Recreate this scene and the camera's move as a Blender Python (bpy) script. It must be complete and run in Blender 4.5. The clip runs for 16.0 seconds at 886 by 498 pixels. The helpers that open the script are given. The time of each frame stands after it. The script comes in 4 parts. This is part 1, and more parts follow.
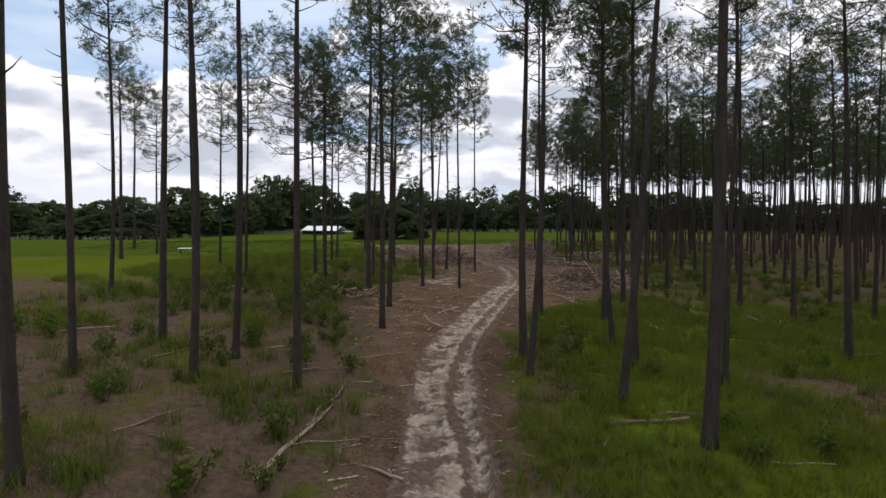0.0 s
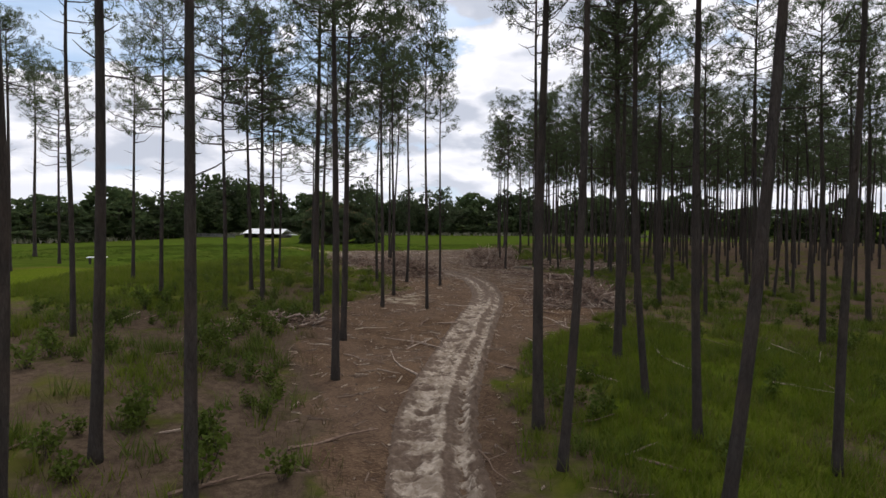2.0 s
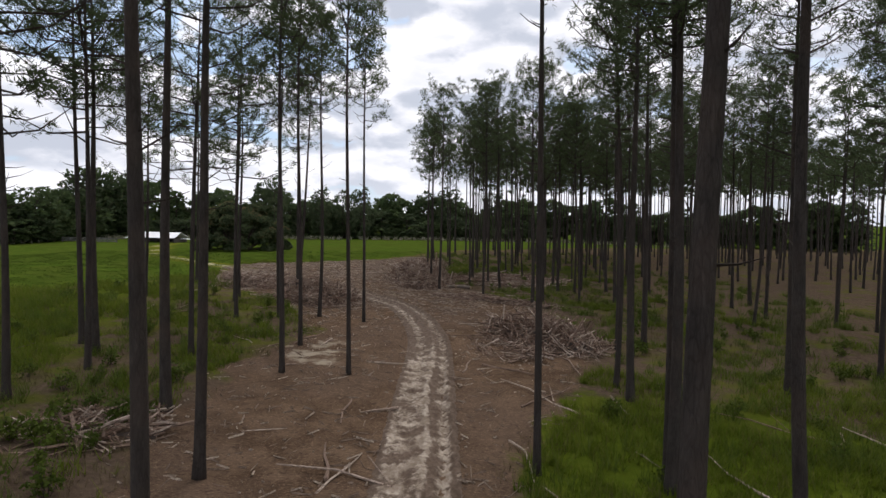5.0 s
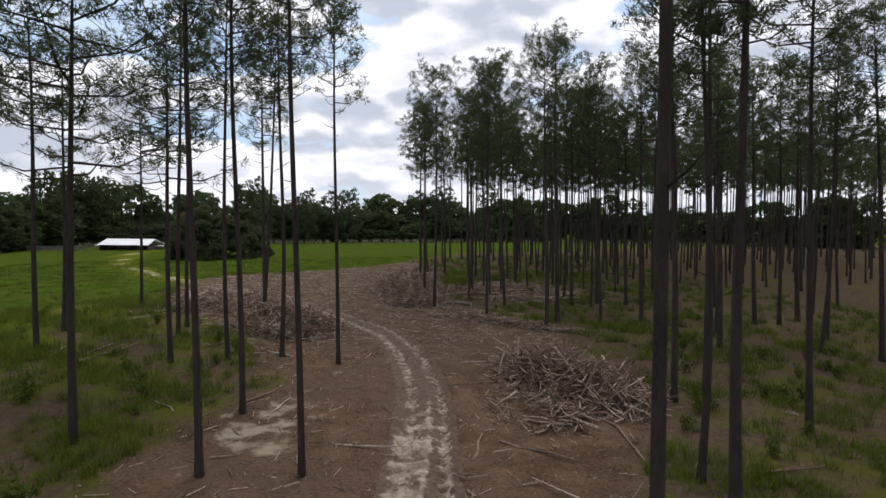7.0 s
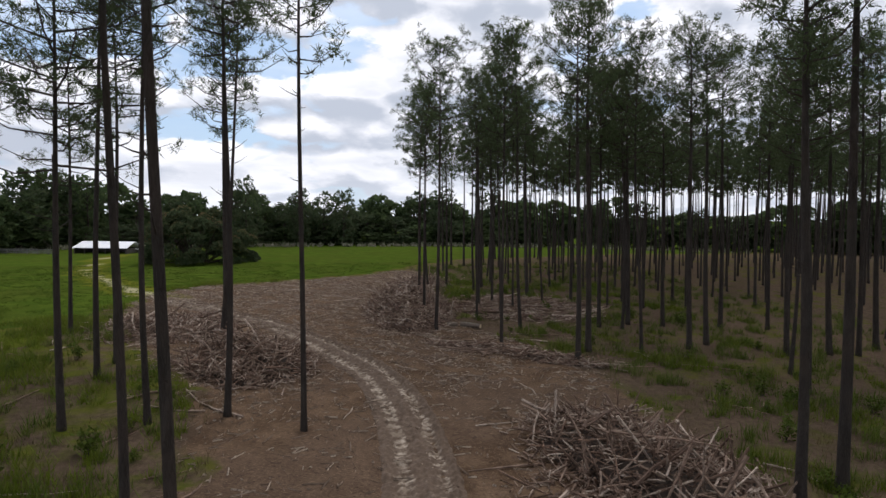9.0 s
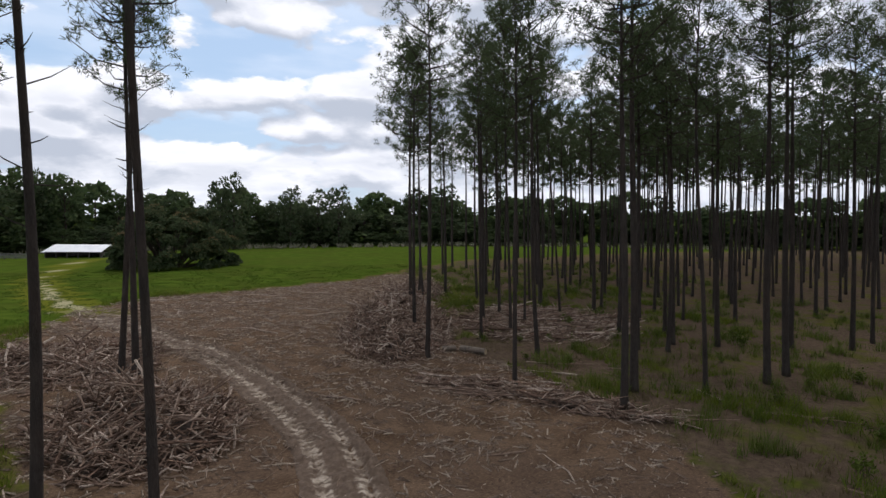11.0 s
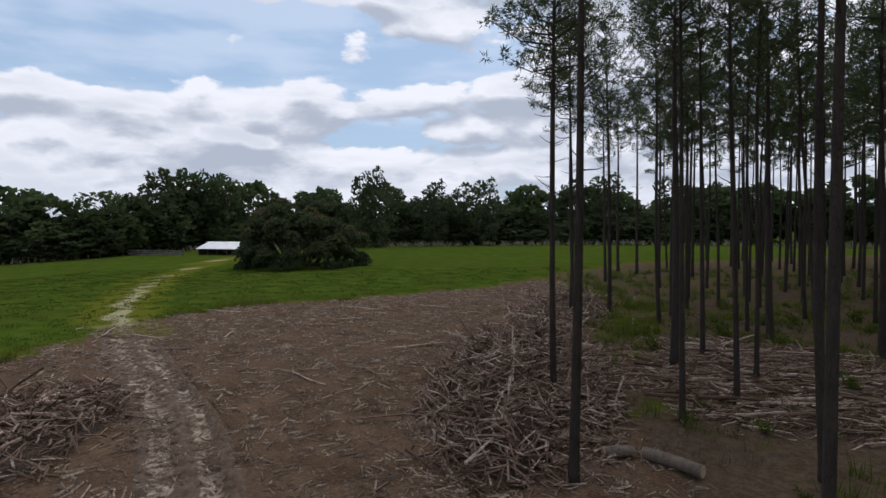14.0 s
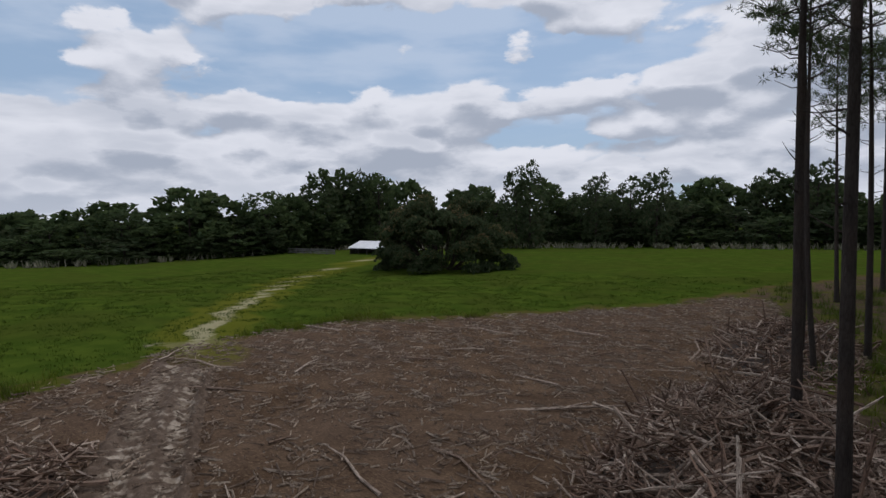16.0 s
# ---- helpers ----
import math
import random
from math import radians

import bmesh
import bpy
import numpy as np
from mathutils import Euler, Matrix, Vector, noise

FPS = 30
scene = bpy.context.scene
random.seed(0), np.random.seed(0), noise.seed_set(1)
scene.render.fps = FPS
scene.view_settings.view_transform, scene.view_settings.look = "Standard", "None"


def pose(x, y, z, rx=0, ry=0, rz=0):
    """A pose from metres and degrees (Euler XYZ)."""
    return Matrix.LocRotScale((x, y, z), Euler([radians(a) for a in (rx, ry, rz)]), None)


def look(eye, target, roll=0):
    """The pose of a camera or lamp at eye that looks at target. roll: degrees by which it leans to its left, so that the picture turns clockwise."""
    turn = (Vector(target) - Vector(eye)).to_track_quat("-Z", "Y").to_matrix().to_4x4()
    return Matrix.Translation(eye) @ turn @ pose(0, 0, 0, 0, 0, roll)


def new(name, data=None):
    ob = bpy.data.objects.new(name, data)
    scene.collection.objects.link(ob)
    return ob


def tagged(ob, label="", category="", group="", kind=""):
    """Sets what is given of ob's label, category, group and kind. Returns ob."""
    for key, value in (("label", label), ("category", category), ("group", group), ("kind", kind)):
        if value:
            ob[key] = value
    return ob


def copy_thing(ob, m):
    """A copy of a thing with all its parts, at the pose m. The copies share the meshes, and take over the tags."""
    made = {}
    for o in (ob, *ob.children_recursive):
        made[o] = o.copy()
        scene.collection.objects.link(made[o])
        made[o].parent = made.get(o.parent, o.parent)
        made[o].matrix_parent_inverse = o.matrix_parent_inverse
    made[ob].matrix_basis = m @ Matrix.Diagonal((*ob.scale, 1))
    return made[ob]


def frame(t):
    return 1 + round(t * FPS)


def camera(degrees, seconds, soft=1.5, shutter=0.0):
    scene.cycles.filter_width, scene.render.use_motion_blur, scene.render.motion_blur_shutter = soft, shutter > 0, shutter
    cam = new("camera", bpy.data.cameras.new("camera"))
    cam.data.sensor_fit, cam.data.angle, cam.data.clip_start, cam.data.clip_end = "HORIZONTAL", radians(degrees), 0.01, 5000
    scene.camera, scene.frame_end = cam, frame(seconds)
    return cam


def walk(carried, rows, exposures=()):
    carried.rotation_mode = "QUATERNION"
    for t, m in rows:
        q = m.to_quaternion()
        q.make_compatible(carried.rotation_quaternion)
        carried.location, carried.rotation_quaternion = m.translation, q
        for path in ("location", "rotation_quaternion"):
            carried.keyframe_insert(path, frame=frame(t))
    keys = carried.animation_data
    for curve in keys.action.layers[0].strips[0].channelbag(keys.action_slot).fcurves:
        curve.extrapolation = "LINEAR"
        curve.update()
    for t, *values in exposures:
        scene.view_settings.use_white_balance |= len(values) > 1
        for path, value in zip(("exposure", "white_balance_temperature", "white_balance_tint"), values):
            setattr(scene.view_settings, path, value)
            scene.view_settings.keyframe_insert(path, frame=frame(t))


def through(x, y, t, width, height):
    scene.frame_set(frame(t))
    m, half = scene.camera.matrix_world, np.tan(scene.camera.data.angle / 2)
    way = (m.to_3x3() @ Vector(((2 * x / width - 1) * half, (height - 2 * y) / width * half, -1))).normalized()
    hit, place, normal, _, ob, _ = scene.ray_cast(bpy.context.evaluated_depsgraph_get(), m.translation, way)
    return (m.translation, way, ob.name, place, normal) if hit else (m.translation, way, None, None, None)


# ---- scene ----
cam = camera(76.7, 16.0)
PATH = [
    (0, (1.373, 0.735, 5.428), (1.252, 2.727, 5.296), 0.20),
    (0.5, (0.985, 2.356, 5.529), (0.893, 4.349, 5.394), 0.30),
    (1, (0.643, 4.017, 5.540), (0.591, 6.012, 5.410), 0.30),
    (1.5, (0.318, 5.680, 5.540), (0.322, 7.676, 5.415), 0.50),
    (2, (0.076, 7.334, 5.656), (0.136, 9.329, 5.532), 0.60),
    (2.5, (-0.108, 8.992, 5.799), (0.011, 10.985, 5.676), 0.60),
    (3, (-0.276, 10.707, 5.920), (-0.095, 12.695, 5.799), 0.61),
    (3.5, (-0.350, 12.392, 6.099), (-0.107, 14.374, 5.979), 0.71),
    (4, (-0.440, 14.080, 6.274), (-0.131, 16.052, 6.155), 1.03),
    (4.5, (-0.475, 15.759, 6.528), (-0.122, 17.724, 6.402), 1.23),
    (4.7, (-0.396, 16.483, 6.529), (-0.039, 18.447, 6.409), 1.24),
    (6.8, (0.952, 24.524, 7.040), (1.329, 26.484, 6.910), 0.44),
    (7, (1.024, 25.263, 7.048), (1.407, 27.222, 6.923), 0.34),
    (7.5, (1.296, 27.086, 7.148), (1.684, 29.044, 7.026), 0.24),
    (8, (1.503, 28.956, 7.217), (1.894, 30.913, 7.093), 0.44),
    (8.5, (1.691, 30.885, 7.183), (2.087, 32.842, 7.063), 0.64),
    (9, (2.108, 32.886, 7.158), (2.498, 34.844, 7.040), 0.64),
    (9.2, (2.208, 33.642, 7.117), (2.602, 35.600, 7.005), 0.54),
    (11.3, (4.592, 42.779, 6.808), (4.966, 44.740, 6.684), 0.04),
    (11.5, (4.682, 43.746, 6.808), (5.056, 45.707, 6.682), 0.14),
    (12, (5.246, 46.006, 6.665), (5.580, 47.974, 6.539), 0.03),
    (12.5, (5.739, 48.282, 6.478), (6.005, 50.260, 6.353), 0.02),
    (13, (6.212, 50.664, 6.295), (6.357, 52.655, 6.171), -0.10),
    (13.5, (6.676, 53.092, 6.146), (6.660, 55.088, 6.022), -0.40),
    (14, (6.978, 55.456, 5.997), (6.794, 57.444, 5.874), -0.59),
    (14.5, (7.065, 57.855, 5.848), (6.735, 59.824, 5.727), -0.57),
    (15, (7.040, 60.088, 5.781), (6.555, 62.025, 5.663), -0.53),
    (15.5, (6.875, 62.249, 5.776), (6.249, 64.145, 5.656), -0.79),
    (16, (6.458, 64.399, 5.787), (5.722, 66.255, 5.669), -0.84),
]
walk(cam, [(t, look(eye, target, roll)) for t, eye, target, roll in PATH], [(0, 0.15, 6500, 14), (4.5, 0.22, 6500, 14), (9, 0.12, 6380, 13), (11.5, 0.05, 6300, 13), (13, -0.05, 6200, 13), (14.5, -0.25, 6150, 13), (16, -0.45, 6150, 13)])


# ---- world and light ----
SUN_HEIGHT, SUN_TURN = radians(58), radians(25)
world = bpy.data.worlds.new("sky")
scene.world = world
world.use_nodes = True


class Nodes:
    """Short hand for building node trees."""

    def __init__(self, tree):
        self.tree = tree
        tree.nodes.clear()

    def add(self, kind, inputs=(), **settings):
        n = self.tree.nodes.new(kind)
        if "operation" in settings:
            n.operation = settings["operation"]
        if "use_clamp" in settings:
            n.use_clamp = settings["use_clamp"]
        if "data_type" in settings:
            n.data_type = settings["data_type"]
        if "feature" in settings:
            n.feature = settings["feature"]
        for key, value in dict(inputs).items():
            if isinstance(value, bpy.types.NodeSocket):
                self.tree.links.new(value, n.inputs[key])
            else:
                n.inputs[key].default_value = value
        return n

    def math(self, op, a, b=0.0, clamp=False):
        return self.add("ShaderNodeMath", {0: a, 1: b}, operation=op, use_clamp=clamp).outputs[0]

    def step(self, value, lo, hi, a=0.0, b=1.0):
        n = self.add("ShaderNodeMapRange", {"Value": value, "From Min": lo, "From Max": hi, "To Min": a, "To Max": b})
        n.interpolation_type = "SMOOTHSTEP"
        return n.outputs[0]

    def noise(self, vector, scale, detail=4.0, rough=0.55):
        return self.add("ShaderNodeTexNoise", {"Vector": vector, "Scale": scale, "Detail": detail, "Roughness": rough}).outputs[0]

    def mix(self, fac, a, b):
        n = self.add("ShaderNodeMix", {0: fac}, data_type="RGBA")
        for i, v in ((6, a), (7, b)):
            if isinstance(v, bpy.types.NodeSocket):
                self.tree.links.new(v, n.inputs[i])
            else:
                n.inputs[i].default_value = (*v, 1.0)
        return n.outputs[2]


k = Nodes(world.node_tree)
air = k.add("ShaderNodeTexSky")
air.sky_type, air.sun_disc, air.sun_elevation, air.sun_rotation, air.dust_density = "NISHITA", False, SUN_HEIGHT, SUN_TURN, 1.5
way = k.add("ShaderNodeTexCoord").outputs["Generated"]
sep = k.add("ShaderNodeSeparateXYZ", {0: way})
up = k.math("MAXIMUM", sep.outputs[2], 0.0)
# heaped clouds with bright tops and grey flat bases, drawn together towards the horizon
flat_way = k.add("ShaderNodeCombineXYZ", {0: sep.outputs[0], 1: sep.outputs[1], 2: 0.0}).outputs[0]
around = k.add("ShaderNodeVectorMath", {0: flat_way}, operation="NORMALIZE").outputs[0]
bearing = k.math("ARCTAN2", sep.outputs[0], sep.outputs[1])
ring = k.add("ShaderNodeVectorMath", {0: around, 1: (2.6, 2.6, 0.0)}, operation="MULTIPLY").outputs[0]
rise = k.math("POWER", k.math("ADD", up, 0.02), 0.82)


def lifted(shift, stretch, x=4.3, y=1.2):
    z = k.math("ADD", k.math("MULTIPLY", rise, stretch), shift)
    return k.add("ShaderNodeVectorMath", {0: ring, 1: k.add("ShaderNodeCombineXYZ", {0: x, 1: y, 2: z}).outputs[0]}, operation="ADD").outputs[0]


def billow(shift):
    """Rounded cauliflower heads on a broad swell: the ragged outline, and the smooth body for the shading."""
    spot = lifted(shift, 5.6)
    wander = k.add("ShaderNodeTexNoise", {"Vector": spot, "Scale": 3.2, "Detail": 5.0, "Roughness": 0.62}).outputs[1]
    bent = k.add("ShaderNodeVectorMath", {0: spot, 1: k.add("ShaderNodeVectorMath", {0: wander, 1: (0.36, 0.36, 0.36)}, operation="MULTIPLY").outputs[0]}, operation="ADD").outputs[0]
    swell = k.noise(spot, 1.5, 2.0, 0.45)
    big = k.add("ShaderNodeTexVoronoi", {"Vector": bent, "Scale": 2.8, "Smoothness": 0.6}, feature="SMOOTH_F1").outputs[0]
    small = k.add("ShaderNodeTexVoronoi", {"Vector": bent, "Scale": 8.0, "Smoothness": 0.5}, feature="SMOOTH_F1").outputs[0]
    body = k.math("ADD", k.math("ADD", swell, k.math("MULTIPLY", big, -0.34)), 0.23)
    return k.math("ADD", body, k.math("MULTIPLY", small, -0.15)), k.math("ADD", body, k.math("MULTIPLY", small, -0.06))


(heap, body), (_, above) = billow(0.0), billow(0.16)
# a wide blue opening to the north-west between the low heaps and the high sheet
opening = k.math("MULTIPLY", k.step(up, 0.16, 0.23), k.step(up, 0.31, 0.38, 1.0, 0.0))
opening = k.math("MULTIPLY", opening, k.step(bearing, -0.05, 0.12, 1.0, 0.12))
low = k.math("ADD", k.step(up, 0.06, 0.21, 0.17, 0.02), k.step(bearing, 0.0, 0.25, 0.0, 0.10))
high = k.step(up, 0.30, 0.42, 0.0, 0.10)
dense = k.math("ADD", k.math("ADD", heap, k.math("ADD", low, high)), k.math("MULTIPLY", opening, -0.15))
cover = k.step(dense, 0.41, 0.49)
light_side = k.math("SUBTRACT", body, above)
grey = k.step(light_side, -0.14, 0.09, 1.0, 0.0)
thick = k.step(dense, 0.56, 0.86, 0.0, 0.5)
grey = k.math("MULTIPLY", k.math("MAXIMUM", grey, thick), 0.92)
veil = k.noise(lifted(0.0, 11.0, 0.4, 2.2), 1.6, 5.0, 0.5)
grey = k.math("MAXIMUM", grey, k.step(veil, 0.46, 0.74, 0.0, 0.5))
cloud = k.mix(grey, (9.7, 9.8, 10.1), (4.5, 5.0, 5.8))
cloud = k.mix(k.step(up, 0.0, 0.09, 0.45, 0.0), cloud, (7.6, 8.0, 8.6))
bluer = k.mix(0.6, air.outputs[0], (4.6, 6.5, 8.7))
bluer = k.mix(k.step(veil, 0.38, 0.62, 0.05, 0.4), bluer, (8.6, 9.2, 10.0))
back = k.add("ShaderNodeBackground", {"Color": k.mix(cover, bluer, cloud), "Strength": 0.105})
k.add("ShaderNodeOutputWorld", {"Surface": back.outputs[0]})

sun = new("sun", bpy.data.lights.new("sun", "SUN"))
sun.data.energy, sun.data.angle, sun.data.color = 1.35, radians(24), (1.0, 0.95, 0.88)
sun.matrix_world = look((math.sin(SUN_TURN) * 50, math.cos(SUN_TURN) * 50, 80), (0, 0, 0))


# ---- materials ----
def material(name):
    m = bpy.data.materials.new(name)
    m.use_nodes = True
    return m, Nodes(m.node_tree)


def place(n):
    return n.add("ShaderNodeNewGeometry").outputs["Position"]


def finish(n, color, rough, bump=None, depth=0.02, strength=0.6, gloss=0.3):
    shader = n.add("ShaderNodeBsdfPrincipled", {"Base Color": color, "Roughness": rough, "Specular IOR Level": gloss})
    if bump is not None:
        b = n.add("ShaderNodeBump", {"Height": bump, "Strength": strength, "Distance": depth})
        n.tree.links.new(b.outputs[0], shader.inputs["Normal"])
    n.add("ShaderNodeOutputMaterial", {"Surface": shader.outputs[0]})


def bark_material(name, dark, light, red):
    m, n = material(name)
    p = n.add("ShaderNodeTexCoord").outputs["Object"]
    rnd = n.add("ShaderNodeObjectInfo").outputs["Random"]
    long = n.add("ShaderNodeMapping", {"Vector": p, "Scale": (1.0, 1.0, 0.22)}).outputs[0]
    cells = n.add("ShaderNodeTexVoronoi", {"Vector": long, "Scale": 22.0}, feature="DISTANCE_TO_EDGE").outputs[0]
    plates = n.math("ADD", n.step(cells, 0.0, 0.22, 0.36, 0.58), n.math("MULTIPLY", n.math("SUBTRACT", n.noise(long, 7.0, 6.0, 0.7), 0.5), 1.9), True)
    fine = n.noise(long, 38.0, 4.0)
    patch = n.noise(p, 0.9, 3.0)
    c = n.mix(plates, dark, light)
    c = n.mix(n.step(patch, 0.42, 0.62, 0.0, 0.45), c, red)
    c = n.mix(n.math("MULTIPLY", fine, 0.45), c, tuple(v * 0.45 for v in dark))
    c = n.mix(n.math("MULTIPLY", rnd, 0.35), c, tuple(v * 0.6 for v in light))
    finish(n, c, 0.92, n.math("ADD", plates, n.math("MULTIPLY", fine, 0.5)), 0.035, 1.0, 0.1)
    return m


def leaf_material(name, a, b, tip, through=0.35):
    m, n = material(name)
    geo = n.add("ShaderNodeNewGeometry")
    island = geo.outputs["Random Per Island"]
    rnd = n.add("ShaderNodeObjectInfo").outputs["Random"]
    patch = n.noise(geo.outputs["Position"], 0.35, 3.0)
    c = n.mix(n.step(patch, 0.35, 0.65), a, b)
    c = n.mix(n.step(island, 0.5, 1.0, 0.0, 0.8), c, tip)
    c = n.mix(n.math("MULTIPLY", rnd, 0.35), c, tuple(v * 0.6 for v in a))
    front = n.add("ShaderNodeBsdfPrincipled", {"Base Color": c, "Roughness": 0.7, "Specular IOR Level": 0.08})
    back_side = n.add("ShaderNodeBsdfTranslucent", {"Color": c})
    both = n.add("ShaderNodeMixShader", {0: through, 1: front.outputs[0], 2: back_side.outputs[0]})
    n.add("ShaderNodeOutputMaterial", {"Surface": both.outputs[0]})
    return m


def wood_material(name, a, b, dark):
    m, n = material(name)
    p = n.add("ShaderNodeTexCoord").outputs["Object"]
    geo = n.add("ShaderNodeNewGeometry")
    rnd = n.math("FRACT", n.math("ADD", n.add("ShaderNodeObjectInfo").outputs["Random"], geo.outputs["Random Per Island"]))
    streak = n.noise(n.add("ShaderNodeMapping", {"Vector": p, "Scale": (1.2, 9.0, 9.0)}).outputs[0], 5.0, 4.0)
    blotch = n.noise(geo.outputs["Position"], 2.2, 4.0)
    c = n.mix(n.step(rnd, 0.0, 0.6), a, b)
    c = n.mix(n.step(streak, 0.4, 0.7), c, dark)
    c = n.mix(n.step(blotch, 0.5, 0.7, 0.0, 0.6), c, dark)
    finish(n, c, 0.85, streak, 0.01, 0.6, 0.2)
    return m


def plain_material(name, a, b, scale, rough=0.8, metal=0.0):
    m, n = material(name)
    p = place(n)
    c = n.mix(n.step(n.noise(p, scale), 0.35, 0.65), a, b)
    c = n.mix(n.step(n.noise(p, scale * 6), 0.5, 0.8, 0.0, 0.4), c, tuple(v * 0.6 for v in a))
    finish(n, c, rough, n.noise(p, scale * 8), 0.01, 0.4)
    return m


BARK = bark_material("pine_bark", (0.024, 0.020, 0.018), (0.098, 0.083, 0.073), (0.098, 0.070, 0.055))
TWIG = bark_material("pine_limb_bark", (0.03, 0.025, 0.021), (0.085, 0.07, 0.06), (0.09, 0.06, 0.045))
NEEDLE = leaf_material("pine_needles", (0.062, 0.086, 0.040), (0.080, 0.108, 0.046), (0.115, 0.132, 0.066), 0.42)
LEAF = leaf_material("hardwood_leaves", (0.052, 0.080, 0.034), (0.072, 0.104, 0.040), (0.104, 0.132, 0.052), 0.5)
LEAF_DULL = leaf_material("shrub_leaves", (0.048, 0.070, 0.034), (0.066, 0.092, 0.042), (0.104, 0.112, 0.060), 0.5)
BLADE = leaf_material("grass_blades", (0.092, 0.132, 0.011), (0.128, 0.168, 0.015), (0.19, 0.18, 0.05), 0.45)
TURF = leaf_material("field_blades", (0.054, 0.092, 0.010), (0.072, 0.112, 0.013), (0.10, 0.128, 0.02), 0.5)
STRAW = leaf_material("dry_grass", (0.12, 0.09, 0.045), (0.085, 0.078, 0.03), (0.17, 0.13, 0.075), 0.2)
WEED = leaf_material("weed_leaves", (0.060, 0.092, 0.013), (0.084, 0.115, 0.018), (0.13, 0.15, 0.035), 0.35)
PALE = leaf_material("pale_weeds", (0.22, 0.21, 0.15), (0.16, 0.17, 0.10), (0.34, 0.32, 0.25), 0.2)
STICK = wood_material("weathered_sticks", (0.54, 0.44, 0.355), (0.24, 0.165, 0.122), (0.080, 0.052, 0.038))
FLAKE = wood_material("pale_chips", (0.50, 0.405, 0.31), (0.22, 0.158, 0.115), (0.075, 0.052, 0.038))
CHIP = wood_material("bark_chips", (0.26, 0.165, 0.115), (0.125, 0.078, 0.055), (0.06, 0.040, 0.031))
# soil colour taken down to paint the shade between piled sticks
GAP_SOIL = plain_material("gap_shade_soil", (0.030, 0.021, 0.016), (0.06, 0.043, 0.033), 4.0, 0.95)
CUT = plain_material("cut_wood", (0.50, 0.40, 0.27), (0.40, 0.30, 0.19), 6.0)
METAL = plain_material("white_metal_roof", (0.80, 0.80, 0.80), (0.72, 0.73, 0.74), 0.8, 0.45)
BOARD = plain_material("dark_boards", (0.05, 0.042, 0.036), (0.08, 0.07, 0.06), 1.5)


# ---- the lie of the land ----
def smooth(a, b, v):
    q = np.clip((v - a) / (b - a), 0, 1)
    return q * q * (3 - 2 * q)


def lump(x, y, size, seed):
    """Soft random hills between -1 and 1, from sums of waves."""
    rng = np.random.RandomState(seed)
    total = np.zeros_like(np.asarray(x, float))
    for _ in range(7):
        turn, phase, wave = rng.uniform(0, 6.28), rng.uniform(0, 6.28), rng.uniform(0.6, 1.7)
        total = total + np.sin((np.cos(turn) * x + np.sin(turn) * y) * wave * 6.28 / size + phase)
    return total / 3.2


TRACK = [(1.0, -8), (0.8, 11.1), (0.5, 16.5), (0.4, 22.4), (1.3, 28.8), (2.4, 35), (3.7, 42), (4.6, 48), (4.7, 54), (3.9, 59), (2.1, 63.3), (0.2, 67),
         (-2.0, 70.3), (-4.2, 72.9), (-7.7, 77), (-12.2, 82.4), (-15.5, 86.8), (-20.6, 96), (-29, 113), (-34.5, 132), (-38, 148)]


def glide(points, step):
    """Evenly spaced points along a smooth line through the given ones."""
    pts = [Vector((*p, 0)) for p in points]
    out = []
    for i in range(len(pts) - 1):
        p0, p1, p2, p3 = pts[max(i - 1, 0)], pts[i], pts[i + 1], pts[min(i + 2, len(pts) - 1)]
        n = max(2, int((p2 - p1).length / step))
        for j in range(n):
            u = j / n
            out.append(0.5 * ((2 * p1) + (p2 - p0) * u + (2 * p0 - 5 * p1 + 4 * p2 - p3) * u * u + (3 * p1 - p0 - 3 * p2 + p3) * u ** 3))
    out.append(pts[-1])
    return out


LINE = glide(TRACK, 0.1)
LINE_XY = np.array([(p.x, p.y) for p in LINE])
COARSE = LINE_XY[::8]
LANDING = [(-11.7, 75), (-12.3, 83), (-9.9, 90), (-2, 96.6), (7.3, 105), (13, 112), (12.5, 95), (10, 82), (11, 70), (15, 60), (14, 46), (8.4, 38), (4.0, 31), (2.6, 25), (2.1, 20),
           (1.9, 10), (2.2, -12), (-1.2, -12), (-1.2, 11), (-1.6, 18), (-3.8, 25), (-5.4, 33), (-4.6, 41), (-1.4, 48.5), (-3, 56), (-6, 61), (-10.5, 70)]


def edge_distance(x, y, poly):
    """Metres to the outline, positive inside."""
    x, y = np.asarray(x, float), np.asarray(y, float)
    best, inside = np.full(x.shape, 1e9), np.zeros(x.shape, bool)
    for (ax, ay), (bx, by) in zip(poly, poly[1:] + poly[:1]):
        dx, dy = bx - ax, by - ay
        u = np.clip(((x - ax) * dx + (y - ay) * dy) / (dx * dx + dy * dy), 0, 1)
        best = np.minimum(best, np.hypot(x - ax - u * dx, y - ay - u * dy))
        if dy:
            inside ^= ((ay > y) != (by > y)) & (x < (y - ay) / dy * dx + ax)
    return np.where(inside, best, -best)


def track_distance(x, y):
    x, y = np.asarray(x, float), np.asarray(y, float)
    best = np.full(x.shape, 1e9)
    for px, py in COARSE:
        best = np.minimum(best, np.hypot(x - px, y - py))
    return best


def field_edge(x):
    """Where the mown field begins."""
    return np.interp(x, (-200, -80, -38, -22, -13.5, -12, -9.9, -2, 7.3, 14, 25, 60, 200), (38, 42, 50, 57, 70, 83, 91, 97.5, 106, 117, 128, 138, 140))


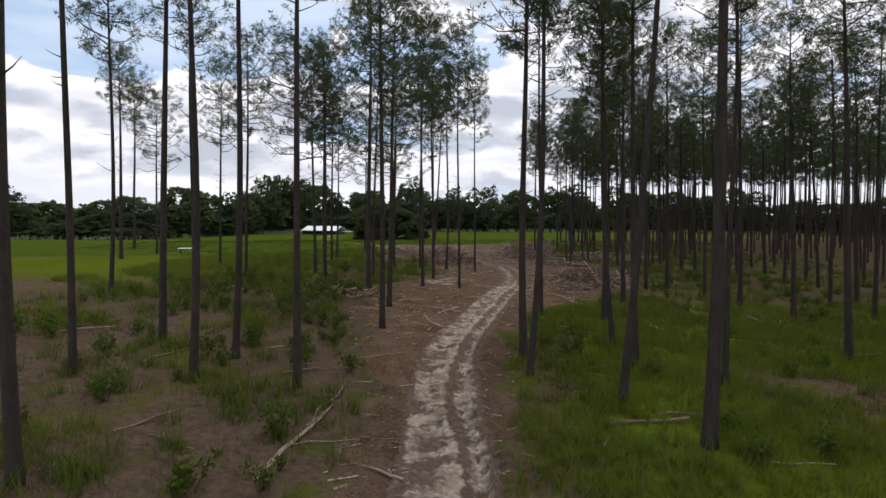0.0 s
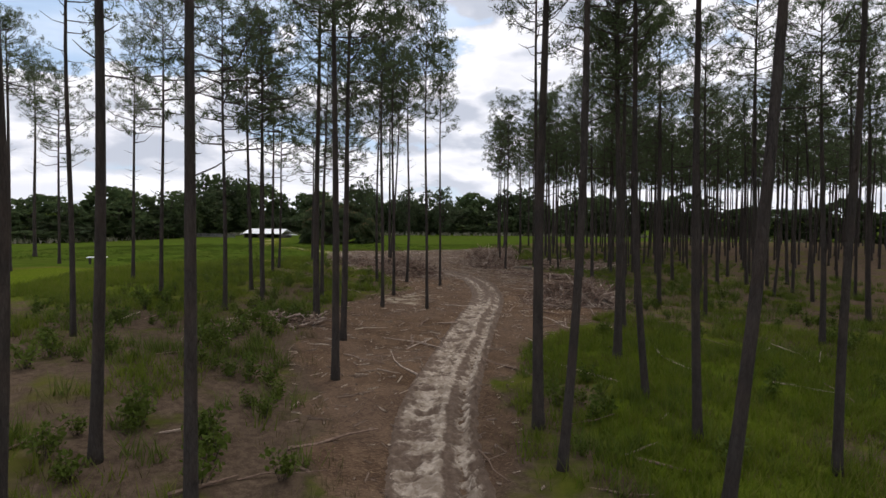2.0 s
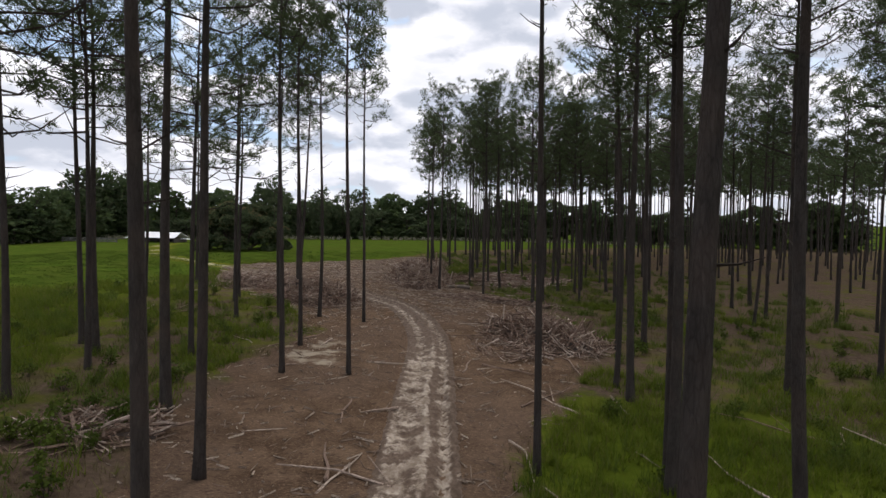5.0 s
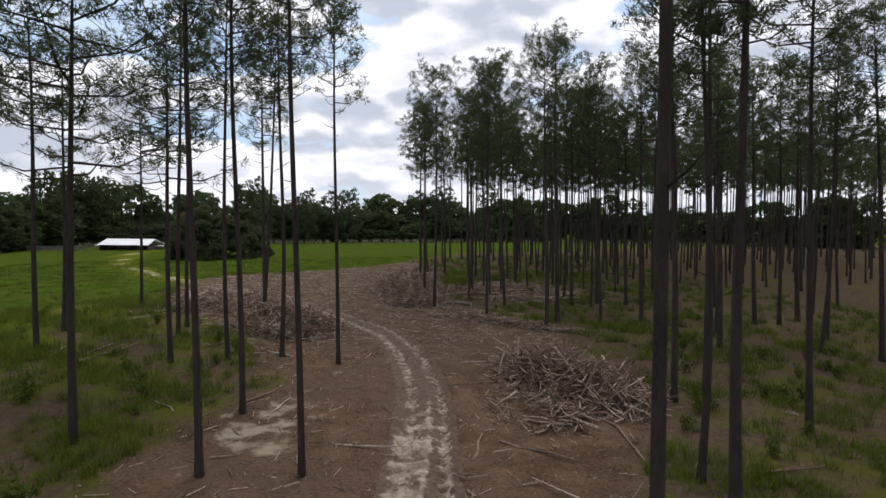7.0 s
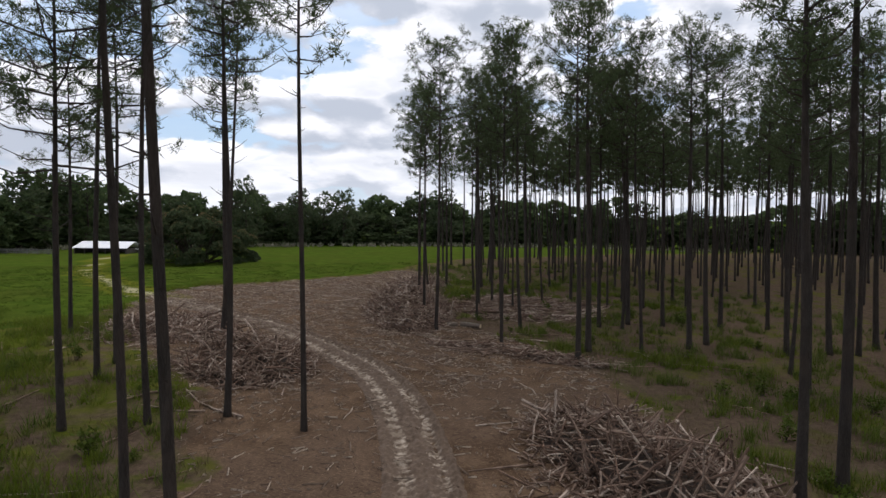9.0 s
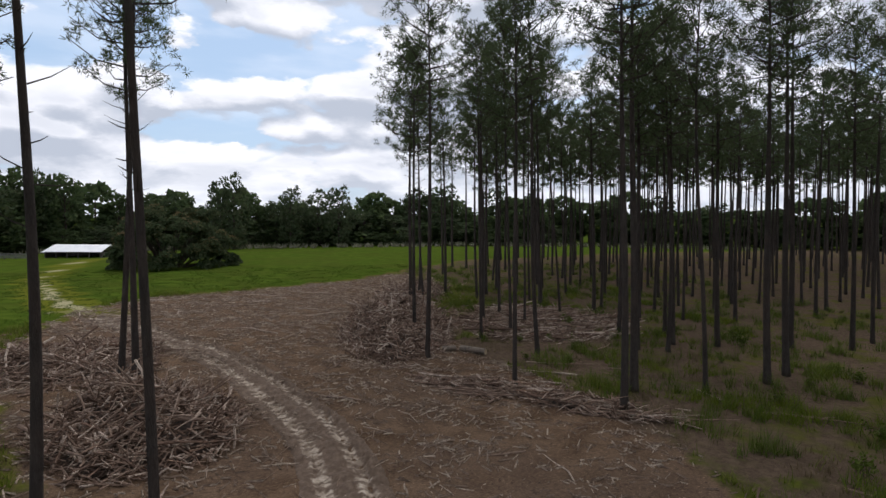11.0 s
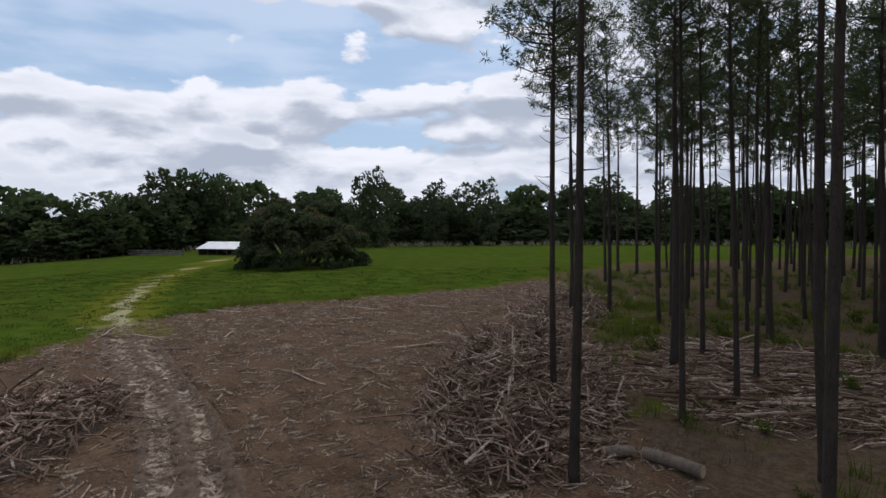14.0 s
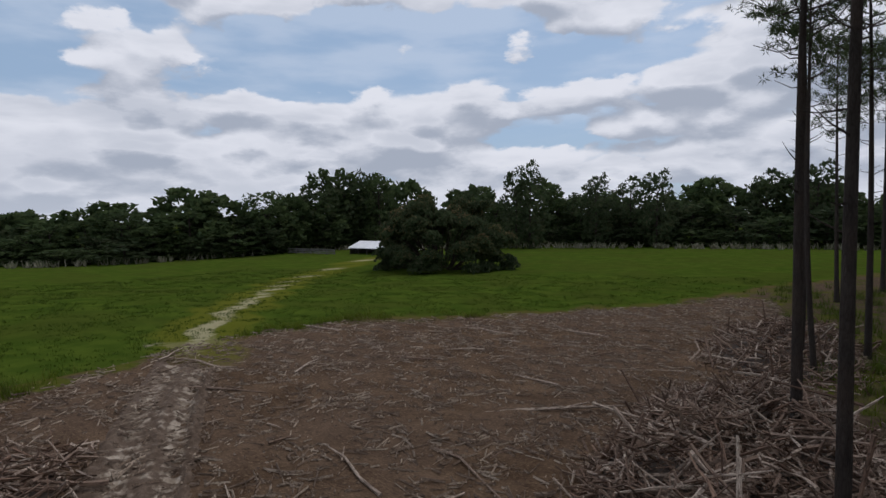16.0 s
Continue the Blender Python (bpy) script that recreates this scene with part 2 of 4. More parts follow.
def land(x, y):
    x, y = np.asarray(x, float), np.asarray(y, float)
    q = smooth(70, 125, y)
    z = -1.26 * np.tanh(x / 30) * (1 - q) + q * (-0.6 + 0.006 * np.clip(x, -90, 60))
    bank = 0.45 * smooth(3, 8, -x) * (1 - 0.75 * smooth(14, 34, -x)) * (1 - smooth(26, 40, y))
    return z + bank


def height(x, y):
    x, y = np.asarray(x, float), np.asarray(y, float)
    near = 1 - smooth(90, 140, np.hypot(x, y - 50))
    rough = lump(x, y, 9.0, 3) * 0.07 + lump(x, y, 2.6, 4) * 0.035 + lump(x, y, 0.9, 5) * 0.012
    return land(x, y) + rough * near * (1 - 0.6 * smooth(0, 12, y - field_edge(x)))


def z_at(x, y):
    return float(height(np.array([x]), np.array([y]))[0])


# ---- building blocks ----
def mesh_object(name, verts, faces, mat, smooth_faces=False):
    me = bpy.data.meshes.new(name)
    me.from_pydata(verts, [], faces)
    me.materials.append(mat)
    if smooth_faces:
        me.polygons.foreach_set("use_smooth", [True] * len(me.polygons))
    me.update()
    return new(name, me)


def part(name, shape, mat, parent, label="", smooth_faces=False):
    ob = mesh_object(name, shape[0], shape[1], mat, smooth_faces)
    ob.parent = parent
    return tagged(ob, label)


def thing(name, label, category, group="", m=None):
    ob = new(name)
    ob.empty_display_size = 0.3
    if m is not None:
        ob.matrix_basis = m
    return tagged(ob, label, category, group)


def joined(shapes):
    verts, faces = [], []
    for v, f in shapes:
        o = len(verts)
        verts.extend(v)
        faces.extend([tuple(i + o for i in face) for face in f])
    return verts, faces


def moved(shape, m):
    return [tuple(m @ Vector(v)) for v in shape[0]], shape[1]


def tube(points, radii, sides, caps=True):
    """A tapered round rod along the points."""
    verts, faces = [], []
    n = len(points)
    for i, p in enumerate(points):
        p = Vector(p)
        way = (Vector(points[min(i + 1, n - 1)]) - Vector(points[max(i - 1, 0)])).normalized()
        side = way.cross(Vector((0.31, 0.17, 0.93)) if abs(way.z) < 0.9 else Vector((0, 1, 0))).normalized()
        other = way.cross(side)
        for j in range(sides):
            a = 6.28319 * j / sides
            verts.append(tuple(p + (side * math.cos(a) + other * math.sin(a)) * radii[i]))
    for i in range(n - 1):
        for j in range(sides):
            a, b = i * sides + j, i * sides + (j + 1) % sides
            faces.append((a, b, b + sides, a + sides))
    if caps:
        faces.append(tuple(range(sides))[::-1])
        faces.append(tuple(range((n - 1) * sides, n * sides)))
    return verts, faces


def box(cx, cy, cz, sx, sy, sz):
    v = [(cx + sx * a / 2, cy + sy * b / 2, cz + sz * c / 2) for a in (-1, 1) for b in (-1, 1) for c in (-1, 1)]
    return v, [(0, 1, 3, 2), (4, 6, 7, 5), (0, 4, 5, 1), (2, 3, 7, 6), (0, 2, 6, 4), (1, 5, 7, 3)]


def sprays(centres, rng, count, length, width, lift=0.3):
    """Star-like tufts of narrow pointed blades at each centre."""
    c = np.repeat(np.asarray(centres, float), count, axis=0)
    n = len(c)
    d = rng.normal(size=(n, 3))
    d[:, 2] += lift
    d /= np.linalg.norm(d, axis=1)[:, None]
    s = np.cross(d, rng.normal(size=(n, 3)))
    s /= np.linalg.norm(s, axis=1)[:, None]
    ln = length * rng.uniform(0.6, 1.25, (n, 1))
    v = np.empty((n * 3, 3))
    v[0::3], v[1::3], v[2::3] = c + d * ln * 0.25 - s * width / 2, c + d * ln * 0.25 + s * width / 2, c + d * ln
    v[1::3] += d * ln * 0.1
    return v.tolist(), np.arange(n * 3).reshape(n, 3).tolist()


def leaves(centres, rng, count, spread, size):
    """Loose four-cornered leaf clumps scattered about each centre."""
    c = np.repeat(np.asarray(centres, float), count, axis=0)
    n = len(c)
    c = c + np.clip(rng.normal(size=(n, 3)), -1.7, 1.7) * spread
    d = rng.normal(size=(n, 3))
    d /= np.linalg.norm(d, axis=1)[:, None]
    s = np.cross(d, rng.normal(size=(n, 3)))
    s /= np.linalg.norm(s, axis=1)[:, None]
    a = size * rng.uniform(0.5, 1.2, (n, 1))
    b = a * rng.uniform(0.4, 0.8, (n, 1))
    v = np.empty((n * 4, 3))
    v[0::4], v[1::4], v[2::4], v[3::4] = c - d * a, c + s * b, c + d * a, c - s * b + d * a * 0.2
    return v.tolist(), np.arange(n * 4).reshape(n, 4).tolist()


# ---- pines ----
def pine_shapes(seed, tall, fine, bare=0.55, r0=0.13, spread=1.0):
    """Trunk, limbs and needle crown of one plantation pine, its foot at the origin."""
    rng = np.random.RandomState(seed)
    sides, rings = (10, 15) if fine else (6, 7)
    bend = rng.normal(size=4) * np.array([0.10, 0.10, 0.06, 0.06])

    def axis(u):
        return Vector((bend[0] * math.sin(3.1 * u) + bend[2] * math.sin(7.3 * u), bend[1] * math.sin(3.1 * u) + bend[3] * math.sin(6.1 * u), tall * u))

    def girth(u):
        return r0 * ((1 - u) ** 0.75 * 0.97 + 0.06) * (1 + 0.35 * math.exp(-u * tall / 0.35))

    us = [0.0, 0.012, 0.035] + [0.035 + 0.965 * (i + 1) / (rings - 3) for i in range(rings - 3)]
    trunk = tube([axis(u) - Vector((0, 0, 0.25 if u == 0 else 0)) for u in us], [girth(u) for u in us], sides)
    limbs, tufts, big = [], [], []
    count = 34 if fine else 16
    for i in range(count):
        u = bare + (0.985 - bare) * (i + rng.uniform(0, 1)) / count
        v = (u - bare) / (1 - bare)
        turn = i * 2.4 + rng.uniform(-0.5, 0.5)
        reach = (0.5 + 2.2 * math.sin(3.1416 * (0.16 + 0.70 * v))) * rng.uniform(0.5, 1.2) * spread
        rise = (0.1 + 0.75 * v) / spread ** 2 + rng.uniform(-0.2, 0.2)
        way = Vector((math.cos(turn), math.sin(turn), rise)).normalized()
        a = axis(u)
        mid = a + way * reach * 0.5 + Vector((0, 0, -0.06 * reach))
        end = a + way * reach + Vector((0, 0, 0.16 * reach))
        r = 0.012 + 0.013 * reach * (1 - 0.5 * v)
        (big if fine and i % 5 == 0 else limbs).append(tube([a, mid, end], [r, r * 0.7, r * 0.35], 4 if fine else 3, False))
        if v < 0.14 and rng.uniform() < 0.6:
            continue
        # each limb forks into a few twigs that end in puffs of needles
        for j in range(4 if fine else 3):
            s = (1.0, 0.86, 0.66, 0.48)[j] + rng.uniform(-0.06, 0.06)
            base = a.lerp(mid, s * 2) if s < 0.5 else mid.lerp(end, s * 2 - 1)
            off = Vector(rng.normal(size=3)) * (0.14 * reach + 0.06)
            puff = base + Vector((off.x, off.y, off.z * 0.5 + 0.12))
            if fine:
                limbs.append(tube([base - way * 0.15 * reach, puff], [r * 0.4, r * 0.2], 3, False))
            for _ in range(3 if fine else 2):
                side = rng.normal(size=3) * np.array([0.21, 0.21, 0.12])
                tufts.append(puff + Vector(side))
    # dead stubs on the bare trunk
    for i in range(10 if fine else 3):
        u = rng.uniform(0.34, bare + 0.04)
        turn = rng.uniform(0, 6.28)
        way = Vector((math.cos(turn), math.sin(turn), rng.uniform(-0.1, 0.6)))
        a = axis(u)
        ln = rng.uniform(0.15, 0.9)
        limbs.append(tube([a, a + way * ln * 0.6, a + way * ln + Vector((0, 0, 0.1 * ln))], [0.022, 0.014, 0.005], 3, False))
    for i in range(16 if fine else 6):
        tufts.append(axis(0.975) + Vector(rng.normal(size=3)) * 0.3)
    crown = sprays(tufts, rng, 20 if fine else 20, 0.29 if fine else 0.42, 0.042 if fine else 0.10)
    return trunk, joined(limbs), crown, big


def build_pine(seed, tall, fine, bare, r0=0.13, spread=1.0, label="tall thin plantation pine with bare grey-brown trunk and high crown"):
    trunk, limbs, crown, big = pine_shapes(seed, tall, fine, bare, r0, spread)
    ob = thing("pine_tree", label, "tree", "plantation pines")
    t = part("trunk", trunk, BARK, ob, "", True)
    tagged(part("branchwork", limbs, TWIG, t, "thin dead and living twigs"), kind="stuff")
    for shape in big:
        part("limb", shape, TWIG, t)
    part("crown", crown, NEEDLE, ob, "sparse dark green needle crown")
    return ob


# foot x, foot y, lean in thousandths, trunk width in cm
STAND_LEFT_FRONT = [
    (-6.6, 9.7, 40, 26), (-9.9, 15.5, 28, 22), (-3.9, 16.7, 11, 25), (-6.9, 16.4, 19, 26),
    (-6.6, 18.6, 16, 25), (-9.9, 20, 34, 28), (-2.9, 25.7, -1, 28), (-18.2, 29.4, 21, 25),
    (-3.5, 31.5, 26, 30), (-5.5, 35.9, 15, 35), (-10.6, 37.2, 5, 25), (-15.2, 39.9, 28, 23),
    (0.15, 40.3, -6, 20), (-2.5, 40.6, 3, 23), (-9.7, 40.8, 9, 24),
]
STAND_LEFT_BACK = [
    (-10.3, 43.1, -2, 31), (-6.6, 43.3, 29, 27), (-11.6, 44.9, -10, 22), (-2.1, 45.2, 5, 22),
    (-20.7, 47.5, 29, 23), (1.2, 51.7, -2, 21), (-31.7, 50.8, 23, 36), (-6.3, 52.3, 9, 25),
    (-3.9, 52.7, 20, 23), (-1.5, 53.3, -2, 25), (-12.8, 54.6, 7, 24), (-31.6, 56.5, 30, 36),
    (-7.4, 58, 22, 25), (-13.3, 58.5, 28, 23), (-7.6, 60.7, 15, 25), (-38.3, 63.3, 33, 36),
    (-3.6, 63.8, 52, 26), (-12, 66.8, 16, 25), (-3.75, 66, 4, 31), (-13.2, 28.6, 26, 22),
]
STAND_RIGHT_FRONT = [
    (7.1, 14.5, -2, 36), (5.7, 17.3, 47, 27), (9.8, 19.9, -25, 23), (3.2, 19.6, 9, 24),
    (7.3, 21.6, -22, 26), (3.2, 22.3, -10, 33), (7.3, 25.1, -43, 25), (4.9, 31.2, -17, 22),
    (8.3, 30.6, -39, 30), (8, 30, -22, 32), (19.9, 34.4, -54, 31), (10.8, 37.1, -22, 32),
]
STAND_RIGHT_MIDDLE = [
    (18.4, 37.8, -33, 35), (11.2, 39, -49, 24), (28.5, 42.1, -57, 36), (17.9, 42.2, -30, 27),
    (14.7, 45.6, -37, 30), (16.5, 46, -32, 34), (30.8, 50.6, -92, 30), (23.7, 54.6, -44, 33),
    (15.1, 60.6, -29, 31), (33.4, 60.8, -44, 30), (31.5, 61, -55, 36), (28.7, 61.2, -44, 33),
    (36.4, 62.3, -46, 36),
]
STAND_CORNER = [
    (16.7, 62.7, -26, 36), (20.1, 62.7, -46, 22), (23.7, 63.3, -31, 34), (11.8, 63.8, -10, 22),
    (25.6, 64.3, -38, 35), (8.8, 68.5, -2, 26), (22.4, 69.1, -44, 25), (14.9, 69.4, -39, 26),
    (30.6, 69.5, -35, 36), (21, 69.9, -25, 30), (23.9, 71, -33, 34),
]
STAND_FIELD_EDGE = [
    (12.8, 73.2, -24, 20), (15.3, 75.3, -31, 22), (51.1, 77.4, -61, 36), (8.9, 73.8, 4, 24),
    (9.5, 80.1, 9, 29), (14.7, 80.2, -11, 36), (24.1, 81.7, -27, 32), (16.5, 81.9, -29, 24),
    (34.9, 82, -40, 33), (38.6, 84.7, -48, 33), (11.8, 89.1, -19, 23), (16.7, 89.5, -28, 27),
    (11.8, 91.5, -17, 26), (14.4, 92.4, -21, 29), (20.1, 95, -23, 28), (17.5, 109.9, -16, 31),
    (30.5, 112.4, -34, 36), (22, 116.3, -12, 36), (20.6, 118.9, -10, 36),
]

MEASURED = STAND_LEFT_FRONT + STAND_LEFT_BACK + STAND_RIGHT_FRONT + STAND_RIGHT_MIDDLE + STAND_CORNER + STAND_FIELD_EDGE

# ---- ground: one sheet to the horizon ----
def spaced(lo, hi, step, far):
    mid = list(np.arange(lo, hi + 1e-6, step))
    out, d = [], step
    a, b = lo, hi
    left, right = [], []
    while b < far or a > -far:
        d *= 1.16
        a, b = a - d, b + d
        left.append(a)
        right.append(b)
    return np.array(left[::-1] + mid + right)


def build_ground():
    xs, ys = spaced(-15, 22, 0.3, 1600), spaced(6, 104, 0.36, 1600)
    gx, gy = np.meshgrid(xs, ys)
    x, y = gx.ravel(), gy.ravel()
    z = height(x, y)
    td = track_distance(x, y)
    z = z - 0.10 * (1 - smooth(0.95, 1.3, td)) * (1 - smooth(79, 82, y))
    nx, ny = len(xs), len(ys)
    idx = np.arange(nx * ny).reshape(ny, nx)
    faces = np.stack([idx[:-1, :-1], idx[:-1, 1:], idx[1:, 1:], idx[1:, :-1]], -1).reshape(-1, 4)
    ob = mesh_object("ground", np.stack([x, y, z], 1).tolist(), faces.tolist(), ground_material(), True)
    bare = edge_distance(x, y, LANDING) + lump(x, y, 3.5, 11) * 0.5
    bare = smooth(-1.0, 0.8, bare - 1.6 * np.exp(-((x + 6.5) / 3.0) ** 2 - ((y - 79.5) / 2.2) ** 2))
    mown = smooth(-2.5, 3.5, y - field_edge(x) + lump(x, y, 6, 12) * 1.2)
    lush = smooth(0.0, 4.0, x - 2.5) * (1 - smooth(30, 42, y)) * smooth(-0.2, 0.5, lump(x, y, 16, 13) + 0.45)
    lush = np.maximum(lush, (1 - smooth(-20, -9, x)) * smooth(30, 46, y))
    wood = smooth(4, 14, x - 0.1 * y) * smooth(34, 46, y)
    far_track = (1 - smooth(0.25, 1.15 + 0.012 * np.clip(y - 82, 0, 60), np.abs(td + 0.25 * lump(x, y, 4, 14)))) * smooth(78, 84, y)
    verge = (1 - smooth(1.0, 3.2, td + 0.5 * lump(x, y, 5, 15))) * smooth(78, 84, y)
    for label, values in (("bare", bare), ("mown", mown), ("lush", lush), ("wood", wood), ("worn", far_track), ("verge", verge), ("thin", smooth(0, -4, x) * (1 - smooth(30, 44, y)) + 1.4 * np.exp(-((x - 12.5) / 5.0) ** 2 - ((y - 69) / 5.0) ** 2)), ("sand", np.exp(-((x + 1.6) / 3.4) ** 2 - ((y - 44.5) / 4.5) ** 2) * 0.75 + 0.8 * np.exp(-((x + 12.6) / 2.6) ** 2 - ((y - 82.6) / 2.4) ** 2))):
        a = ob.data.attributes.new(label, "FLOAT", "POINT")
        a.data.foreach_set("value", values.astype(np.float32))
    return tagged(ob, "rough ground of brown litter, patchy grass and a green field", "ground", "", "structure")


def ground_material():
    m, n = material("ground")
    p = place(n)

    def attr(name):
        a = n.tree.nodes.new("ShaderNodeAttribute")
        a.attribute_name = name
        return a.outputs["Fac"]

    broad, mid, fine, grit = n.noise(p, 0.16, 3.0), n.noise(p, 0.75, 5.0, 0.6), n.noise(p, 4.5, 5.0, 0.65), n.noise(p, 26.0, 4.0, 0.7)
    litter = n.mix(n.step(fine, 0.35, 0.7), (0.064, 0.045, 0.031), (0.112, 0.081, 0.057))
    litter = n.mix(n.step(grit, 0.5, 0.75, 0.0, 0.7), litter, (0.17, 0.125, 0.088))
    litter = n.mix(n.step(mid, 0.5, 0.75, 0.0, 0.7), litter, (0.038, 0.027, 0.02))
    grass = n.mix(n.step(fine, 0.35, 0.7), (0.056, 0.074, 0.009), (0.092, 0.102, 0.015))
    grass = n.mix(n.step(broad, 0.42, 0.62, 0.0, 0.55), grass, (0.095, 0.08, 0.026))
    dirt = n.mix(n.step(mid, 0.38, 0.64), (0.078, 0.049, 0.031), (0.140, 0.092, 0.060))
    dirt = n.mix(n.step(broad, 0.42, 0.6, 0.0, 0.6), dirt, (0.115, 0.078, 0.056))
    dirt = n.mix(n.step(fine, 0.5, 0.75, 0.0, 0.75), dirt, (0.048, 0.034, 0.027))
    dirt = n.mix(n.step(grit, 0.54, 0.74, 0.0, 0.6), dirt, (0.20, 0.15, 0.105))
    fleck = n.noise(n.add("ShaderNodeMapping", {"Vector": p, "Scale": (1.0, 2.4, 1.0), "Rotation": (0.0, 0.0, 0.6)}).outputs[0], 10.0, 6.0, 0.8)
    dirt = n.mix(n.step(fleck, 0.54, 0.64, 0.0, 0.8), dirt, (0.26, 0.185, 0.12))
    dirt = n.mix(n.step(fleck, 0.47, 0.38, 0.0, 0.8), dirt, (0.030, 0.020, 0.015))
    litter = n.mix(n.step(fleck, 0.55, 0.68, 0.0, 0.6), litter, (0.19, 0.14, 0.10))
    field = n.mix(n.step(mid, 0.38, 0.66), (0.042, 0.070, 0.009), (0.066, 0.096, 0.013))
    field = n.mix(n.step(broad, 0.4, 0.65, 0.0, 0.6), field, (0.054, 0.066, 0.012))
    field = n.mix(n.step(fine, 0.5, 0.8, 0.0, 0.45), field, (0.022, 0.044, 0.004))
    amount = n.math("ADD", n.math("MULTIPLY", mid, 0.75), n.math("MULTIPLY", broad, 0.55))
    c_lush = n.mix(n.step(fine, 0.35, 0.7), (0.060, 0.090, 0.007), (0.096, 0.126, 0.011))
    grass = n.mix(n.step(attr("lush"), 0.2, 0.9, 0.0, 0.8), grass, c_lush)
    amount = n.math("ADD", amount, n.math("MULTIPLY", attr("lush"), 0.35))
    amount = n.math("SUBTRACT", amount, n.math("MULTIPLY", attr("wood"), 0.07))
    amount = n.math("SUBTRACT", amount, n.math("MULTIPLY", attr("thin"), 0.10))
    c = n.mix(n.step(amount, 0.57, 0.76), litter, grass)
    c = n.mix(n.step(n.math("ADD", attr("bare"), n.math("MULTIPLY", n.math("SUBTRACT", fine, 0.5), 0.9)), 0.35, 0.7), c, dirt)
    edge = n.step(n.math("ADD", attr("mown"), n.math("MULTIPLY", n.math("SUBTRACT", mid, 0.5), 0.9)), 0.35, 0.75)
    c = n.mix(n.step(n.math("ADD", attr("mown"), n.math("MULTIPLY", n.math("SUBTRACT", fine, 0.5), 0.6)), 0.15, 0.45, 0.0, 0.7), c, (0.105, 0.082, 0.026))
    c = n.mix(edge, c, field)
    c = n.mix(n.step(n.math("ADD", attr("sand"), n.math("MULTIPLY", n.math("SUBTRACT", mid, 0.5), 1.6)), 0.62, 0.85, 0.0, 0.85), c, (0.33, 0.28, 0.21))
    c = n.mix(n.step(n.math("ADD", attr("verge"), n.math("MULTIPLY", n.math("SUBTRACT", fine, 0.5), 0.8)), 0.2, 0.8, 0.0, 0.75), c, (0.115, 0.118, 0.016))
    c = n.mix(n.step(n.math("ADD", attr("worn"), n.math("MULTIPLY", n.math("SUBTRACT", fine, 0.5), 1.2)), 0.5, 0.95, 0.0, 0.8), c, (0.36, 0.325, 0.20))
    finish(n, c, 0.95, n.math("ADD", fine, n.math("MULTIPLY", grit, 0.6)), 0.06, 0.7, 0.0)
    return m


build_ground()


